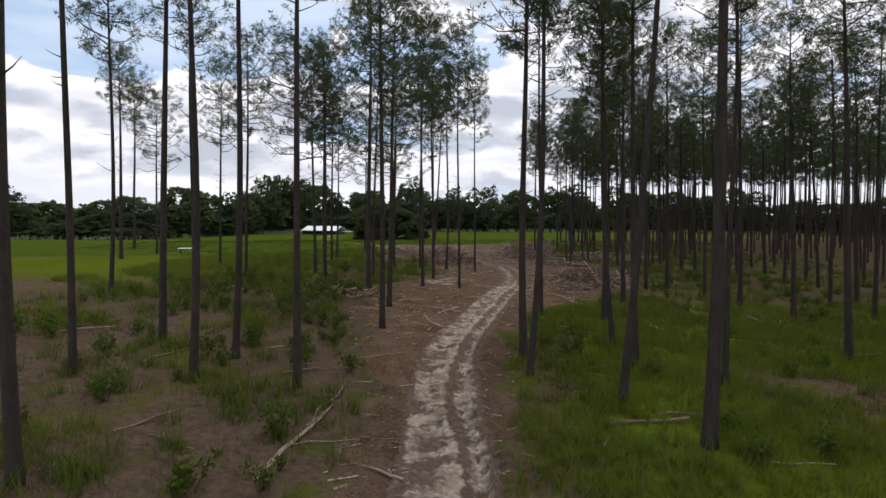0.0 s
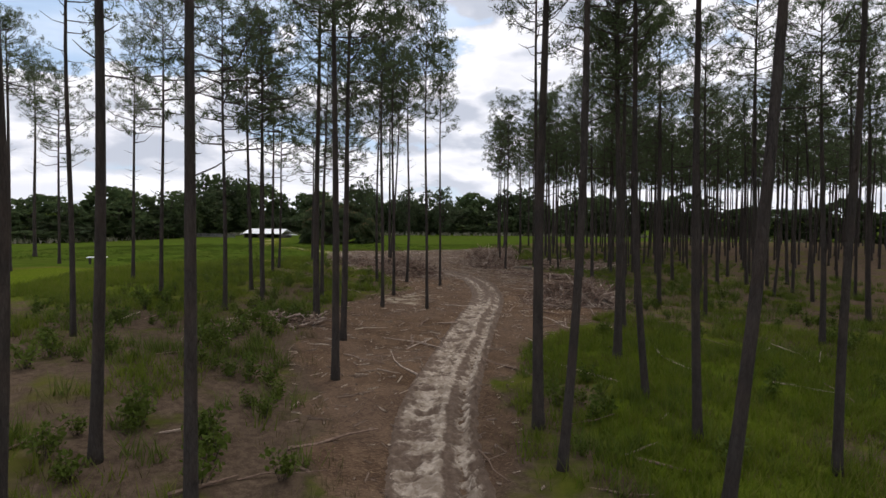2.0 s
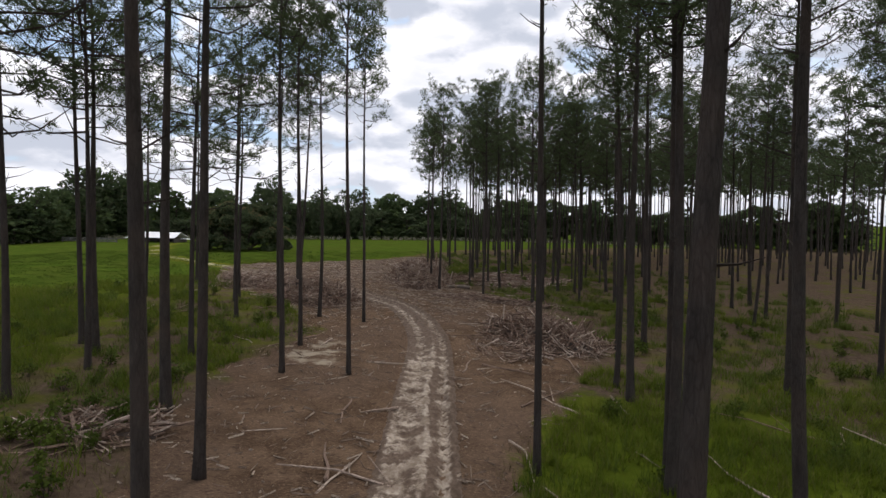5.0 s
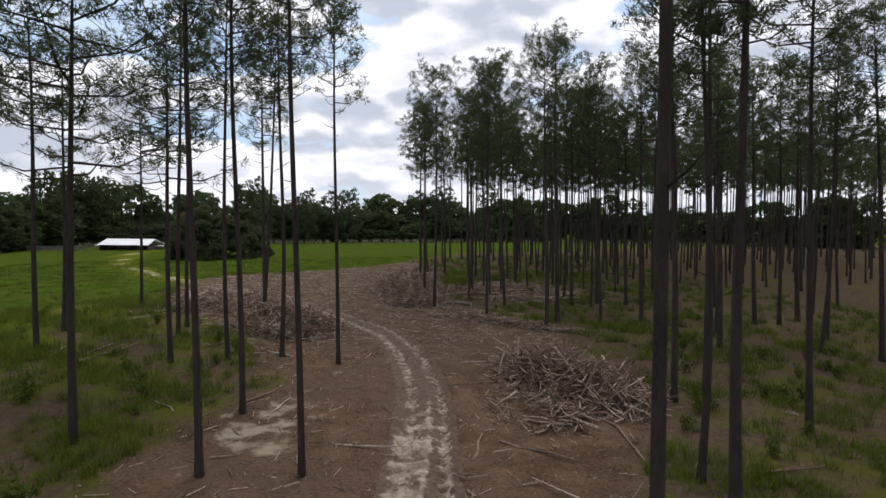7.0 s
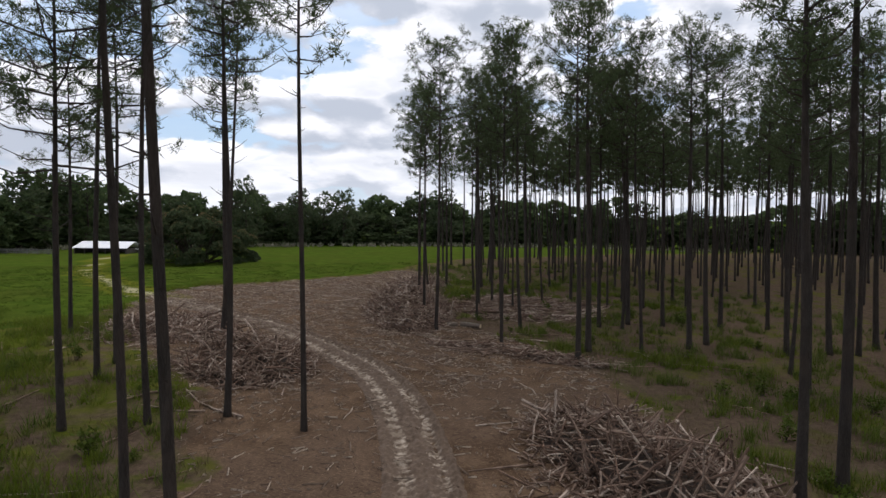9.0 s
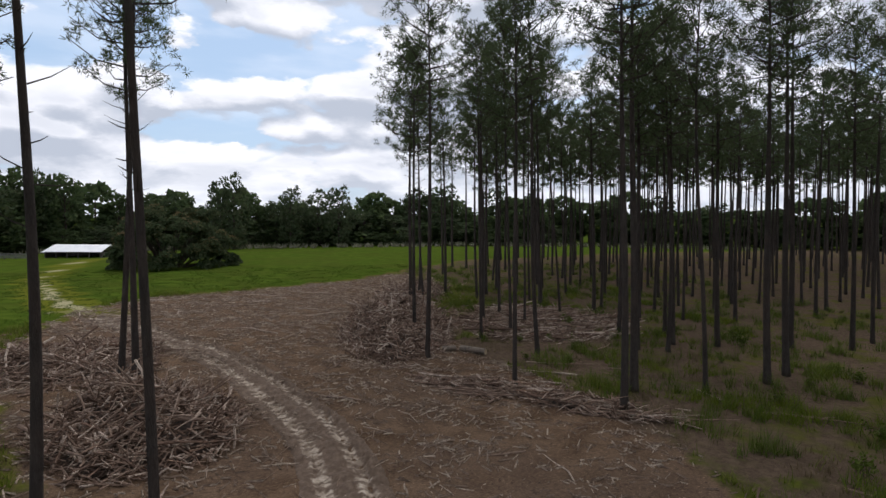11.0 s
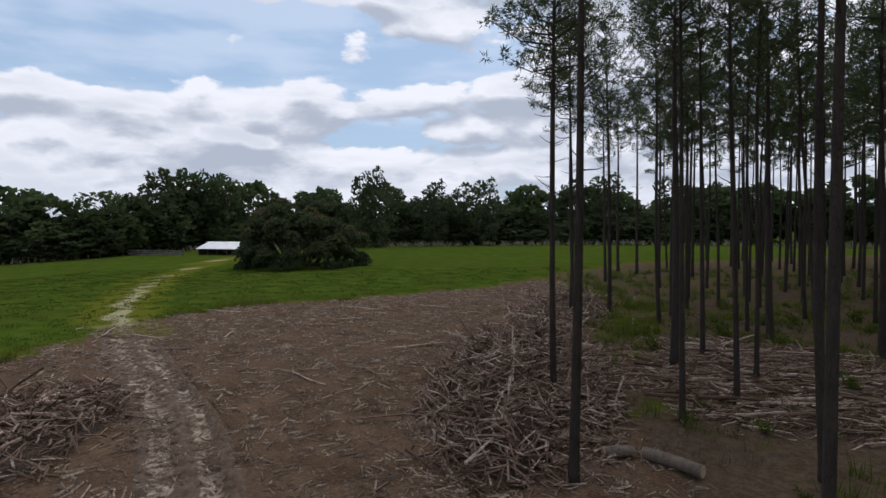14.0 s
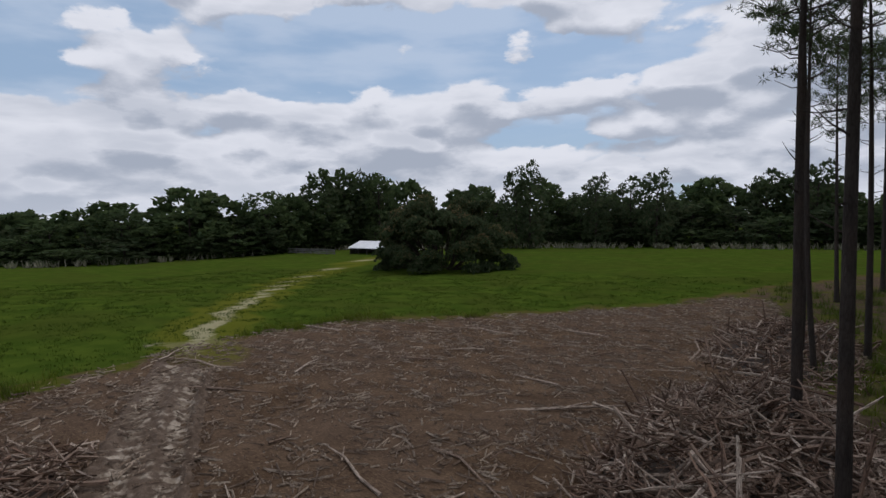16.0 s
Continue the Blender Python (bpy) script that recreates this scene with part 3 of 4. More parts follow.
def build_track():
    """Churned pale mud with two wheel ruts, clods and tread marks."""
    m, n = material("pale_mud")
    p = place(n)
    a = n.tree.nodes.new("ShaderNodeAttribute")
    a.attribute_name = "pale"
    mid, fine, grit = n.noise(p, 1.3, 4.0), n.noise(p, 6.0, 5.0, 0.65), n.noise(p, 30.0, 4.0)
    mud = n.mix(n.step(fine, 0.35, 0.7), (0.25, 0.198, 0.148), (0.46, 0.395, 0.32))
    mud = n.mix(n.step(mid, 0.42, 0.66, 0.0, 0.75), mud, (0.15, 0.11, 0.078))
    soil = n.mix(n.step(fine, 0.35, 0.7), (0.085, 0.058, 0.041), (0.150, 0.108, 0.078))
    mask = n.math("ADD", a.outputs["Fac"], n.math("MULTIPLY", n.math("SUBTRACT", fine, 0.5), 0.8))
    finish(n, n.mix(n.step(mask, 0.28, 0.78), soil, mud), 0.9, n.math("ADD", fine, n.math("MULTIPLY", grit, 0.4)), 0.04, 0.8, 0.2)
    rows = [q for q in LINE if -4 < q.y < 83]
    across = np.linspace(-1.35, 1.35, 46)
    pts = np.array([(q.x, q.y) for q in rows])
    way = np.gradient(pts, axis=0)
    way /= np.linalg.norm(way, axis=1)[:, None]
    side = np.stack([way[:, 1], -way[:, 0]], 1)
    x = pts[:, None, 0] + side[:, None, 0] * across
    y = pts[:, None, 1] + side[:, None, 1] * across
    s = np.arange(len(rows))[:, None] * 0.1 + 0 * across
    w = across[None, :] + 0 * s
    wobble = 0.12 * lump(s, 0 * s, 14, 21)
    left, right = np.exp(-((w + 0.52 + wobble) / 0.26) ** 2), np.exp(-((w - 0.62 + wobble) / 0.17) ** 2)
    crest = np.exp(-((w - 0.08 + wobble) / 0.10) ** 2)
    clods = np.clip(lump(x, y, 0.55, 22) * 0.6 + lump(x, y, 0.27, 23) * 0.6, -1, 1.2)
    tread = np.sin(s * 6.28 / 0.42 + lump(x, y, 1.2, 24) * 1.5)
    z = height(x, y) + 0.015 - 0.06 * left - 0.10 * right + 0.05 * crest + 0.055 * clods + 0.03 * tread * (right + 0.5 * left)
    z += 0.08 * np.exp(-((w - 0.9 + wobble) / 0.15) ** 2) * (0.4 + 0.9 * clods)
    fade = np.maximum(smooth(1.0, 1.35, np.abs(w)), smooth(79, 82.5, y))
    z = z * (1 - fade) + (height(x, y) - 0.14) * fade
    front = 1 - smooth(40, 56, y)
    strong = np.clip(0.66 + 0.34 * front, 0, 1)
    pale = np.maximum(0.85 * left + 0.6 * crest, 0.55 * right + 0.25 * (tread > 0.2) * right) * strong
    plates = np.clip(lump(x * 0.6, y, 0.7, 25) + 0.8 * lump(x, y * 0.7, 2.1, 28), -1, 1)
    groove = np.exp(-((w - 0.32 + wobble) / 0.13) ** 2)
    pale = np.maximum(pale * (0.72 + 0.4 * plates), front * (0.52 - 0.44 * groove + 0.26 * plates + 0.35 * crest) * (1 - smooth(0.82, 1.12, np.abs(w + 0.04))))
    pale = np.maximum(pale, front * np.exp(-((w - 0.72 + wobble) / 0.13) ** 2) * (0.55 + 0.5 * np.clip(clods, -0.6, 0.9)))
    bars = smooth(-0.35, 0.25, np.sin(s * 6.28 / 0.36 + 1.2 * lump(x, y, 1.6, 26) + 2.5 * np.abs(w)))
    ruts = np.maximum(np.exp(-((w + 0.52 + wobble) / 0.29) ** 4), np.exp(-((w - 0.52 + wobble) / 0.27) ** 4)) * (0.95 + 0.3 * lump(x, y, 1.1, 29))
    ruts = np.maximum(ruts, (0.42 + 0.3 * lump(x, y, 0.8, 30)) * (1 - smooth(0.8, 1.15, np.abs(w))) * smooth(64, 74, y))
    pale = pale * front + (1 - front) * ruts * (0.36 + (0.46 + 0.2 * lump(x, y, 2.5, 27)) * bars) + 0.16 * clods * (pale > 0.15)
    nx, ny = len(across), len(rows)
    idx = np.arange(nx * ny).reshape(ny, nx)
    faces = np.stack([idx[:-1, :-1], idx[:-1, 1:], idx[1:, 1:], idx[1:, :-1]], -1).reshape(-1, 4)
    ob = mesh_object("track", np.stack([x, y, z], -1).reshape(-1, 3).tolist(), faces.tolist(), m, True)
    at = ob.data.attributes.new("pale", "FLOAT", "POINT")
    at.data.foreach_set("value", pale.ravel().astype(np.float32))
    tagged(ob, "pale churned mud track with two wheel ruts", "dirt track", "", "structure")


build_track()

# ---- the pines stand ----
rng = np.random.RandomState(5)
KINDS = ((19.0, 0.62, 0.10, 0.74), (18.2, 0.62, 0.112, 0.84), (19.4, 0.66, 0.122, 0.9), (18.6, 0.60, 0.135, 0.92), (17.8, 0.62, 0.145, 0.95), (19.3, 0.68, 0.165, 0.95))
FINE = [build_pine(100 + i, t, True, b, r, w, ("slender" if r < 0.115 else "stout" if r > 0.14 else "straight") + " pine with bare grey-brown trunk and high open crown") for i, (t, b, r, w) in enumerate(KINDS)]
SPREADING = "pine with long spreading limbs and low open crown"
WIDE = [build_pine(150, 16.5, True, 0.50, 0.115, 1.25, SPREADING), build_pine(151, 17.5, True, 0.56, 0.125, 1.1, SPREADING)]
PLAIN = [build_pine(200 + i, t, False, b, r, 0.95) for i, (t, b, r) in enumerate(((18.6, 0.62, 0.12), (18.0, 0.63, 0.13), (19.2, 0.65, 0.135), (17.5, 0.62, 0.115)))]


def stand(x, y, lean, tall, wide, kind, turn):
    m = Matrix.Translation((x, y, z_at(x, y))) @ Matrix.Rotation(math.atan(lean), 4, "Y") @ Matrix.Rotation(turn, 4, "Z") @ Matrix.Diagonal((wide, wide, tall, 1))
    if kind.users_scene and not kind.get("used"):
        kind["used"] = 1
        kind.matrix_basis = m
        return kind
    ob = copy_thing(kind, m @ Matrix.Diagonal((*(1 / s for s in kind.scale), 1)))
    return ob


for i, (x, y, lean, thick) in enumerate(MEASURED):
    girth = thick * 0.00465
    n = min(range(6), key=lambda j: abs(KINDS[j][2] - girth) + rng.uniform(0, 0.012))
    kind = WIDE[i % 2] if x < -4 and y > 36 and i % 3 else FINE[n]
    stand(x, y, lean / 1000, rng.uniform(0.93, 1.05), min(1.12, max(0.88, girth / KINDS[n][2])), kind, rng.uniform(0, 6.28))

taken = [(x, y) for x, y, *_ in MEASURED]
fill = []
for row in range(40):
    for col in range(40):
        x, y = 9 + col * 3.9 + rng.uniform(-0.9, 0.9) + 0.05 * row, 8 + row * 3.5 + rng.uniform(-0.9, 0.9)
        edge = np.interp(y, (0, 22, 40, 60, 70, 78, 92, 110, 120, 140), (12, 14, 22, 24, 20, 16, 17, 22, 25, 32))
        if x < edge or y > 132 or x > 26 + 0.72 * y or rng.uniform() < (np.interp(x - edge, (0, 20, 40), (0.68, 0.48, 0.32)) if y < 64 else 0.6 if y < 78 else 0.3):
            continue
        if min(math.hypot(x - a, y - b) for a, b in taken) < 2.3:
            continue
        fill.append((x, y))
fill.sort(key=lambda q: math.hypot(q[0] - 4, (q[1] - 55) * 0.7))
rest = []
for i, (x, y) in enumerate(fill):
    lean, tall, thick, turn = rng.normal(-0.02, 0.02), rng.uniform(0.88, 1.05), rng.uniform(0.88, 1.12), rng.uniform(0, 6.28)
    if i < 170:
        stand(x, y, lean, tall, thick, FINE[i % 6] if i < 24 else PLAIN[i % 4], turn)
    else:
        rest.append((x, y, lean, tall, thick, turn))


def far_wood():
    """The deeper rows of the plantation, past counting."""
    trunks, crowns = [], []
    kinds = [pine_shapes(300 + i, 18.5, False, 0.63) for i in range(3)]
    ob = thing("pine_wood", "deep rows of thin bare-trunked plantation pines", "pine wood")
    for i, (x, y, lean, tall, thick, turn) in enumerate(rest):
        trunk, limbs, crown, _ = kinds[i % 3]
        m = Matrix.Translation((x, y, z_at(x, y))) @ Matrix.Rotation(lean, 4, "Y") @ Matrix.Rotation(turn, 4, "Z") @ Matrix.Diagonal((thick, thick, tall, 1))
        trunks += [moved(trunk, m)]
        crowns += [moved(crown, m)]
    tagged(part("trunks", joined(trunks), BARK, ob), kind="stuff")
    tagged(part("crowns", joined(crowns), NEEDLE, ob), kind="stuff")
    ob["kind"] = "stuff"


if rest:
    far_wood()


# ---- hardwoods along the far side of the field ----
def hardwood_shapes(seed, tall, wide, lumps, count, size):
    """Trunk, limbs and a crown heaped out of rounded leaf masses."""
    rng = np.random.RandomState(seed)
    trunk = tube([(0, 0, -0.3), (0.05, 0, tall * 0.3), (0.1, 0.1, tall * 0.75)], [0.2, 0.15, 0.05], 6)
    limbs, centres = [], []
    for i in range(lumps):
        u = (i + 0.5) / lumps
        turn = i * 2.4 + rng.uniform(-0.4, 0.4)
        z = tall * (0.05 + 0.86 * u)
        r = wide * 0.5 * math.sqrt(max(0.05, math.sin(3.0 * (0.12 + 0.86 * u)))) * rng.uniform(0.55, 1.0)
        c = Vector((math.cos(turn) * r, math.sin(turn) * r, z + rng.uniform(-0.4, 0.4)))
        centres.append(c)
        limbs.append(tube([(0.05, 0.05, z * 0.75), tuple(c)], [0.05, 0.015], 3, False))
    # leaves lie on the outside of each mass, thickest on top
    mass = np.repeat(np.asarray(centres, float), count, axis=0)
    d = rng.normal(size=mass.shape)
    d[:, 2] += 0.35
    d /= np.linalg.norm(d, axis=1)[:, None]
    mass += d * wide * rng.uniform(0.08, 0.185, (len(mass), 1)) * np.array([1.0, 1.0, 0.8])
    return trunk, joined(limbs), leaves(mass, rng, 1, 0.02, size)


def build_hardwood(seed, tall, wide, leaf, name="hardwood_tree", label="leafy green hardwood tree at the edge of the field", category="tree", group="field edge trees", lumps=30, count=42, size=0.37):
    trunk, limbs, crown = hardwood_shapes(seed, tall, wide, lumps, count, size)
    ob = thing(name, label, category, group)
    t = part("trunk", trunk, TWIG, ob)
    tagged(part("branchwork", limbs, TWIG, t), kind="stuff")
    part("crown", crown, leaf, ob, "full green leaf crown")
    return ob


BROAD = [build_hardwood(400 + i, 11.0, w, l) for i, (w, l) in enumerate(((6.0, LEAF), (7.0, LEAF_DULL), (5.2, LEAF), (6.4, LEAF_DULL), (7.4, LEAF)))]
EDGE = glide([(-128, 117), (-105, 119), (-78, 130), (-64, 152), (-60, 172), (-40, 180), (0, 182), (40, 176), (75, 158), (118, 124)], 4.8)
used = []


def plant(kind, x, y, s, w):
    m = Matrix.Translation((x, y, z_at(x, y))) @ Matrix.Rotation(rng.uniform(0, 6.28), 4, "Z") @ Matrix.Diagonal((w, w, s, 1))
    if kind not in used:
        used.append(kind)
        kind.matrix_basis = m
        return kind
    return copy_thing(kind, m @ Matrix.Diagonal((*(1 / v for v in kind.scale), 1)))


backs = []
BACK_SHAPES = [hardwood_shapes(450 + i, 10.0, 7.0, 20, 42, 0.6) for i in range(3)]
for i, q in enumerate(EDGE):
    swell = 1.0 + 0.13 * math.sin(i * 0.55) * math.sin(i * 0.21 + 1) + 0.12 * math.sin(i * 1.9)
    for depth in (-3, 1, 5, 10):
        x, y = q.x + rng.uniform(-1.6, 1.6), q.y + depth + rng.uniform(-1.5, 1.5)
        tall = np.interp(q.x, (-230, -110, -78, -62, -30, 200), (0.78, 0.78, 0.95, 1.27, 1.10, 1.10)) * swell * rng.uniform(0.72, 1.2)
        if depth > 8:
            m = Matrix.Translation((x, y, z_at(x, y))) @ Matrix.Rotation(rng.uniform(0, 6.28), 4, "Z") @ Matrix.Diagonal((1.7, 1.7, tall, 1))
            backs.append((i % 3, m))
            continue
        if (depth == 5 and i % 2) or (q.x > 55 and depth < 2):
            continue
        tall *= rng.uniform(0.3, 0.45) if depth < 0 else 0.6 if depth == 1 and rng.uniform() < 0.6 else 1.0
        tree = plant(BROAD[rng.randint(5)], x, y, tall, rng.uniform(1.1, 1.7))
        if tall < 0.45:
            tagged(tree, "low dark green bushy tree at the foot of the wood")
wood = thing("hardwood_wood", "dense green wood behind the field edge trees", "wood")
wood["kind"] = "stuff"
tagged(part("trunks", joined([moved(BACK_SHAPES[i][0], m) for i, m in backs]), TWIG, wood), kind="stuff")
tagged(part("crowns", joined([moved(BACK_SHAPES[i][2], m) for i, m in backs]), LEAF, wood), kind="stuff")
# the taller dark crowns that stand out of the line
for x, y, s, w in ((-17.6, 170.5, 1.5, 1.0), (-20.4, 171.0, 1.32, 0.95), (-6, 176, 1.28, 1.0), (5, 176, 1.3, 1.1)):
    tagged(plant(BROAD[1], x, y, s, w), "tall dark crowned tree standing above the field edge")

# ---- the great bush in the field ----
# olive leaf colour that stands in for light on the bush's upper leaves
OLIVE = leaf_material("olive_lit_leaves", (0.072, 0.084, 0.032), (0.105, 0.104, 0.046), (0.16, 0.137, 0.070))
bush = thing("bush", "broad rounded dark green thicket standing alone in the field", "bush", "", pose(-19, 128, z_at(-19, 128)))
brng = np.random.RandomState(9)
# warmer bronze tint, painting the brightest light on the crest
BRONZE = leaf_material("bronze_lit_tops", (0.14, 0.10, 0.05), (0.11, 0.11, 0.045), (0.19, 0.17, 0.08))
crests, stems = [], []
for i in range(190):
    turn, v = brng.uniform(0, 6.28), brng.uniform(0, 1) ** 1.2
    bulge = 1 + 0.08 * math.sin(3 * turn + 1) + 0.06 * math.sin(7 * turn)
    r = 7.9 * bulge * math.cos(v * 1.42) ** 0.6 * brng.uniform(0.78, 1.0)
    crests.append((math.cos(turn) * r, math.sin(turn) * r * 0.85, 0.4 + 6.9 * math.sin(v * 1.5) * (1 + 0.10 * math.sin(2 * turn + 0.6) + 0.08 * math.sin(5 * turn)) + brng.uniform(-0.5, 0.5)))
for c in crests[::3]:
    stems.append(tube([(c[0] * 0.2, c[1] * 0.2, -0.2), (c[0] * 0.6, c[1] * 0.6, c[2] * 0.6), c], [0.09, 0.05, 0.015], 4, False))


def drooping(points, seed, count, size):
    """Leaves laid over the upper side of rounded sprays that hang at their rims."""
    r_ = np.random.RandomState(seed)
    c = np.repeat(np.asarray(points, float), count, axis=0)
    a, q = r_.uniform(0, 6.28, len(c)), np.sqrt(r_.uniform(0, 1, len(c))) * r_.uniform(0.8, 1.3, len(c))
    c += np.stack([np.cos(a) * q, np.sin(a) * q, 0.35 - 0.55 * q * q + r_.normal(size=len(c)) * 0.10], 1)
    return leaves(c, r_, 1, 0.03, size)


tagged(part("branchwork", joined(stems), TWIG, bush), kind="stuff")
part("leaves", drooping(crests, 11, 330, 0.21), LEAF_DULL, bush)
# the two upper layers carry painted light: olive above mid height, bronze on top
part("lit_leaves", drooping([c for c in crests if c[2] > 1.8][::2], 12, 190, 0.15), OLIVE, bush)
part("new_growth", drooping([(x, y, z + 0.3) for x, y, z in crests if z > 3.2][::3], 13, 90, 0.15), BRONZE, bush, "bronze leaves on top, tinted as if lit")


# ---- the low shed ----
def build_shed():
    ob = thing("shed", "low open shed with a white metal roof at the field edge", "shed", "", pose(-41, 154, z_at(-41, 154), 0, 0, -14))
    long, deep, eave, ridge = 11.0, 6.0, 1.05, 2.2
    for s, name in ((-1, "front"), (1, "back")):
        v = [(-long / 2, s * deep / 2, eave), (long / 2, s * deep / 2, eave), (long / 2 - 0.2, 0, ridge), (-long / 2 + 0.2, 0, ridge)]
        v += [(a, b, c + 0.06) for a, b, c in v]
        part("roof_slope", (v, [(0, 1, 2, 3), (4, 7, 6, 5), (0, 4, 5, 1), (1, 5, 6, 2), (2, 6, 7, 3), (3, 7, 4, 0)]), METAL, ob, "white sheet metal")
    for s in (-1, 1):
        part("side_roof", box(s * (long / 2 + 1.2), 0.6, 0.80, 2.5, 2.0, 0.06), METAL, ob, "flat white side roof")
        part("end_wall", box(s * (long / 2 - 0.3), 0, 0.45, 0.15, deep - 0.6, 1.1), BOARD, ob)
    part("back_wall", box(0, deep / 2 - 0.35, 0.45, long - 0.8, 0.15, 1.1), BOARD, ob)
    for i in range(6):
        part("post", box(-long / 2 + 0.4 + i * (long - 0.8) / 5, -deep / 2 + 0.25, 0.45, 0.14, 0.14, 1.1), BOARD, ob)


build_shed()


# ---- fallen wood ----
def stick_shape(seed, long, thick, kink):
    rng = np.random.RandomState(seed)
    pts = [(long * (u - 0.5), rng.uniform(-1, 1) * kink * long, rng.uniform(-0.4, 0.4) * kink * long) for u in (0, 0.3, 0.65, 1)]
    body = tube(pts, [thick, thick * 0.85, thick * 0.65, thick * 0.4], 5)
    extra = []
    for _ in range(rng.randint(0, 3) if kink > 0.03 else 0):
        u = rng.uniform(0.3, 0.8)
        a = Vector((long * (u - 0.5), 0, 0))
        way = Vector((0.7, rng.choice((-1, 1)) * rng.uniform(0.4, 0.9), rng.uniform(0, 0.4))) * long * rng.uniform(0.12, 0.3)
        extra.append(tube([tuple(a), tuple(a + way)], [thick * 0.5, thick * 0.2], 4))
    return joined([body] + extra)


def stick_mesh(seed, long, thick, kink, mat):
    v, f = stick_shape(seed, long, thick, kink)
    me = bpy.data.meshes.new("stick")
    me.from_pydata(v, [], f)
    me.materials.append(mat)
    return me


STICKS = [stick_mesh(600 + i, l, t, kk, STICK) for i, (l, t, kk) in enumerate(((1.2, 0.035, 0.03), (1.8, 0.045, 0.04), (0.9, 0.05, 0.01), (2.4, 0.05, 0.05), (1.5, 0.06, 0.02), (2.9, 0.055, 0.05), (0.7, 0.03, 0.02), (2.0, 0.03, 0.07)))]
DARKS = [stick_mesh(620 + i, l, t, kk, CHIP) for i, (l, t, kk) in enumerate(((1.3, 0.04, 0.03), (1.9, 0.045, 0.04), (2.6, 0.05, 0.05), (1.0, 0.03, 0.03)))]
LIMB = [stick_mesh(640 + i, l, t, kk, STICK) for i, (l, t, kk) in enumerate(((3.6, 0.06, 0.04), (4.4, 0.055, 0.06), (3.0, 0.07, 0.03), (5.2, 0.06, 0.05)))]


def pile(label, cx, cy, rx, ry, top, turn, count, seed, loose, aim=0.0, spread=9.0, size=1.0):
    """A heap of cut limbs: single sticks on a mound of finer brush."""
    rng = np.random.RandomState(seed)
    base = z_at(cx, cy)
    ob = thing("brush_pile", label, "brush pile", "brush piles", pose(cx, cy, base, 0, 0, turn))

    def mound(u, v):
        return top * max(0.0, 1 - u * u - v * v) ** 0.8 * (0.7 + 0.3 * math.sin(5 * u + 3 * v + seed) + 0.15 * math.sin(11 * u - 8 * v))

    fines = []
    for _ in range(loose):
        a, r = rng.uniform(0, 6.28), math.sqrt(rng.uniform(0, 1)) * 1.05
        u, v = math.cos(a) * r, math.sin(a) * r
        ln = rng.uniform(0.25, 1.1)
        m = Matrix.Translation((u * rx, v * ry, mound(u, v) * rng.uniform(0.3, 1.0) + 0.03)) @ Euler((0, rng.normal(0, 0.45), rng.uniform(0, 6.28))).to_matrix().to_4x4()
        fines.append(moved(tube([(-ln / 2, 0, 0), (ln / 2, rng.uniform(-0.1, 0.1), 0)], [rng.uniform(0.012, 0.03), 0.008], 3, False), m))
    shorts = []
    for _ in range(int(loose * 0.8)):
        a, r = rng.uniform(0, 6.28), math.sqrt(rng.uniform(0, 1)) * 1.12
        u, v = math.cos(a) * r, math.sin(a) * r
        ln, th = rng.uniform(0.2, 0.95), rng.uniform(0.014, 0.042)
        m = Matrix.Translation((u * rx, v * ry, mound(u, v) * rng.uniform(0.75, 1.08) + 0.05)) @ Euler((0, rng.normal(0, 0.45), aim + rng.normal(0, spread))).to_matrix().to_4x4()
        shorts.append(moved(tube([(-ln / 2, 0, 0), (0, rng.uniform(-0.03, 0.03), 0), (ln / 2, 0, 0)], [th, th * 0.9, th * 0.6], 4), m))
    tagged(part("brushwood", joined(shorts), STICK, ob, "short pale broken sticks"), kind="stuff")
    tagged(part("loose_brush", joined(fines), CHIP, ob, "tangled brown brush and bark"), kind="stuff")
    # soil mound under the sticks, its dark colour standing in for shaded gaps
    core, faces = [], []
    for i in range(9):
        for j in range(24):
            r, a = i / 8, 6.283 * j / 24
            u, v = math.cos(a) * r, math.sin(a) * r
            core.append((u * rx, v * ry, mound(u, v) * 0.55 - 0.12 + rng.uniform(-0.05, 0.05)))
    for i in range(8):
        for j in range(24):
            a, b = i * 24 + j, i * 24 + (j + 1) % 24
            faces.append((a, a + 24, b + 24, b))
    part("core", (core, faces), GAP_SOIL, ob, "soil core, darkened for the shade in the gaps", True)
    for i in range(count):
        a, r = rng.uniform(0, 6.28), math.sqrt(rng.uniform(0, 1)) * 1.02
        u, v = math.cos(a) * r, math.sin(a) * r
        me = STICKS[rng.randint(8)] if rng.uniform() < 0.66 else DARKS[rng.randint(4)]
        s = new("stick", me)
        s.parent = ob
        s.matrix_basis = Matrix.Translation((u * rx, v * ry, mound(u, v) * rng.uniform(0.6, 1.2) + 0.07)) @ Euler((rng.uniform(0, 6.28), rng.normal(0, 0.55 * min(1.0, top) if spread > 1 else 0.08), aim + rng.normal(0, spread))).to_matrix().to_4x4() @ Matrix.Diagonal((size * rng.uniform(0.55, 1.15),) * 3 + (1,))
    return ob


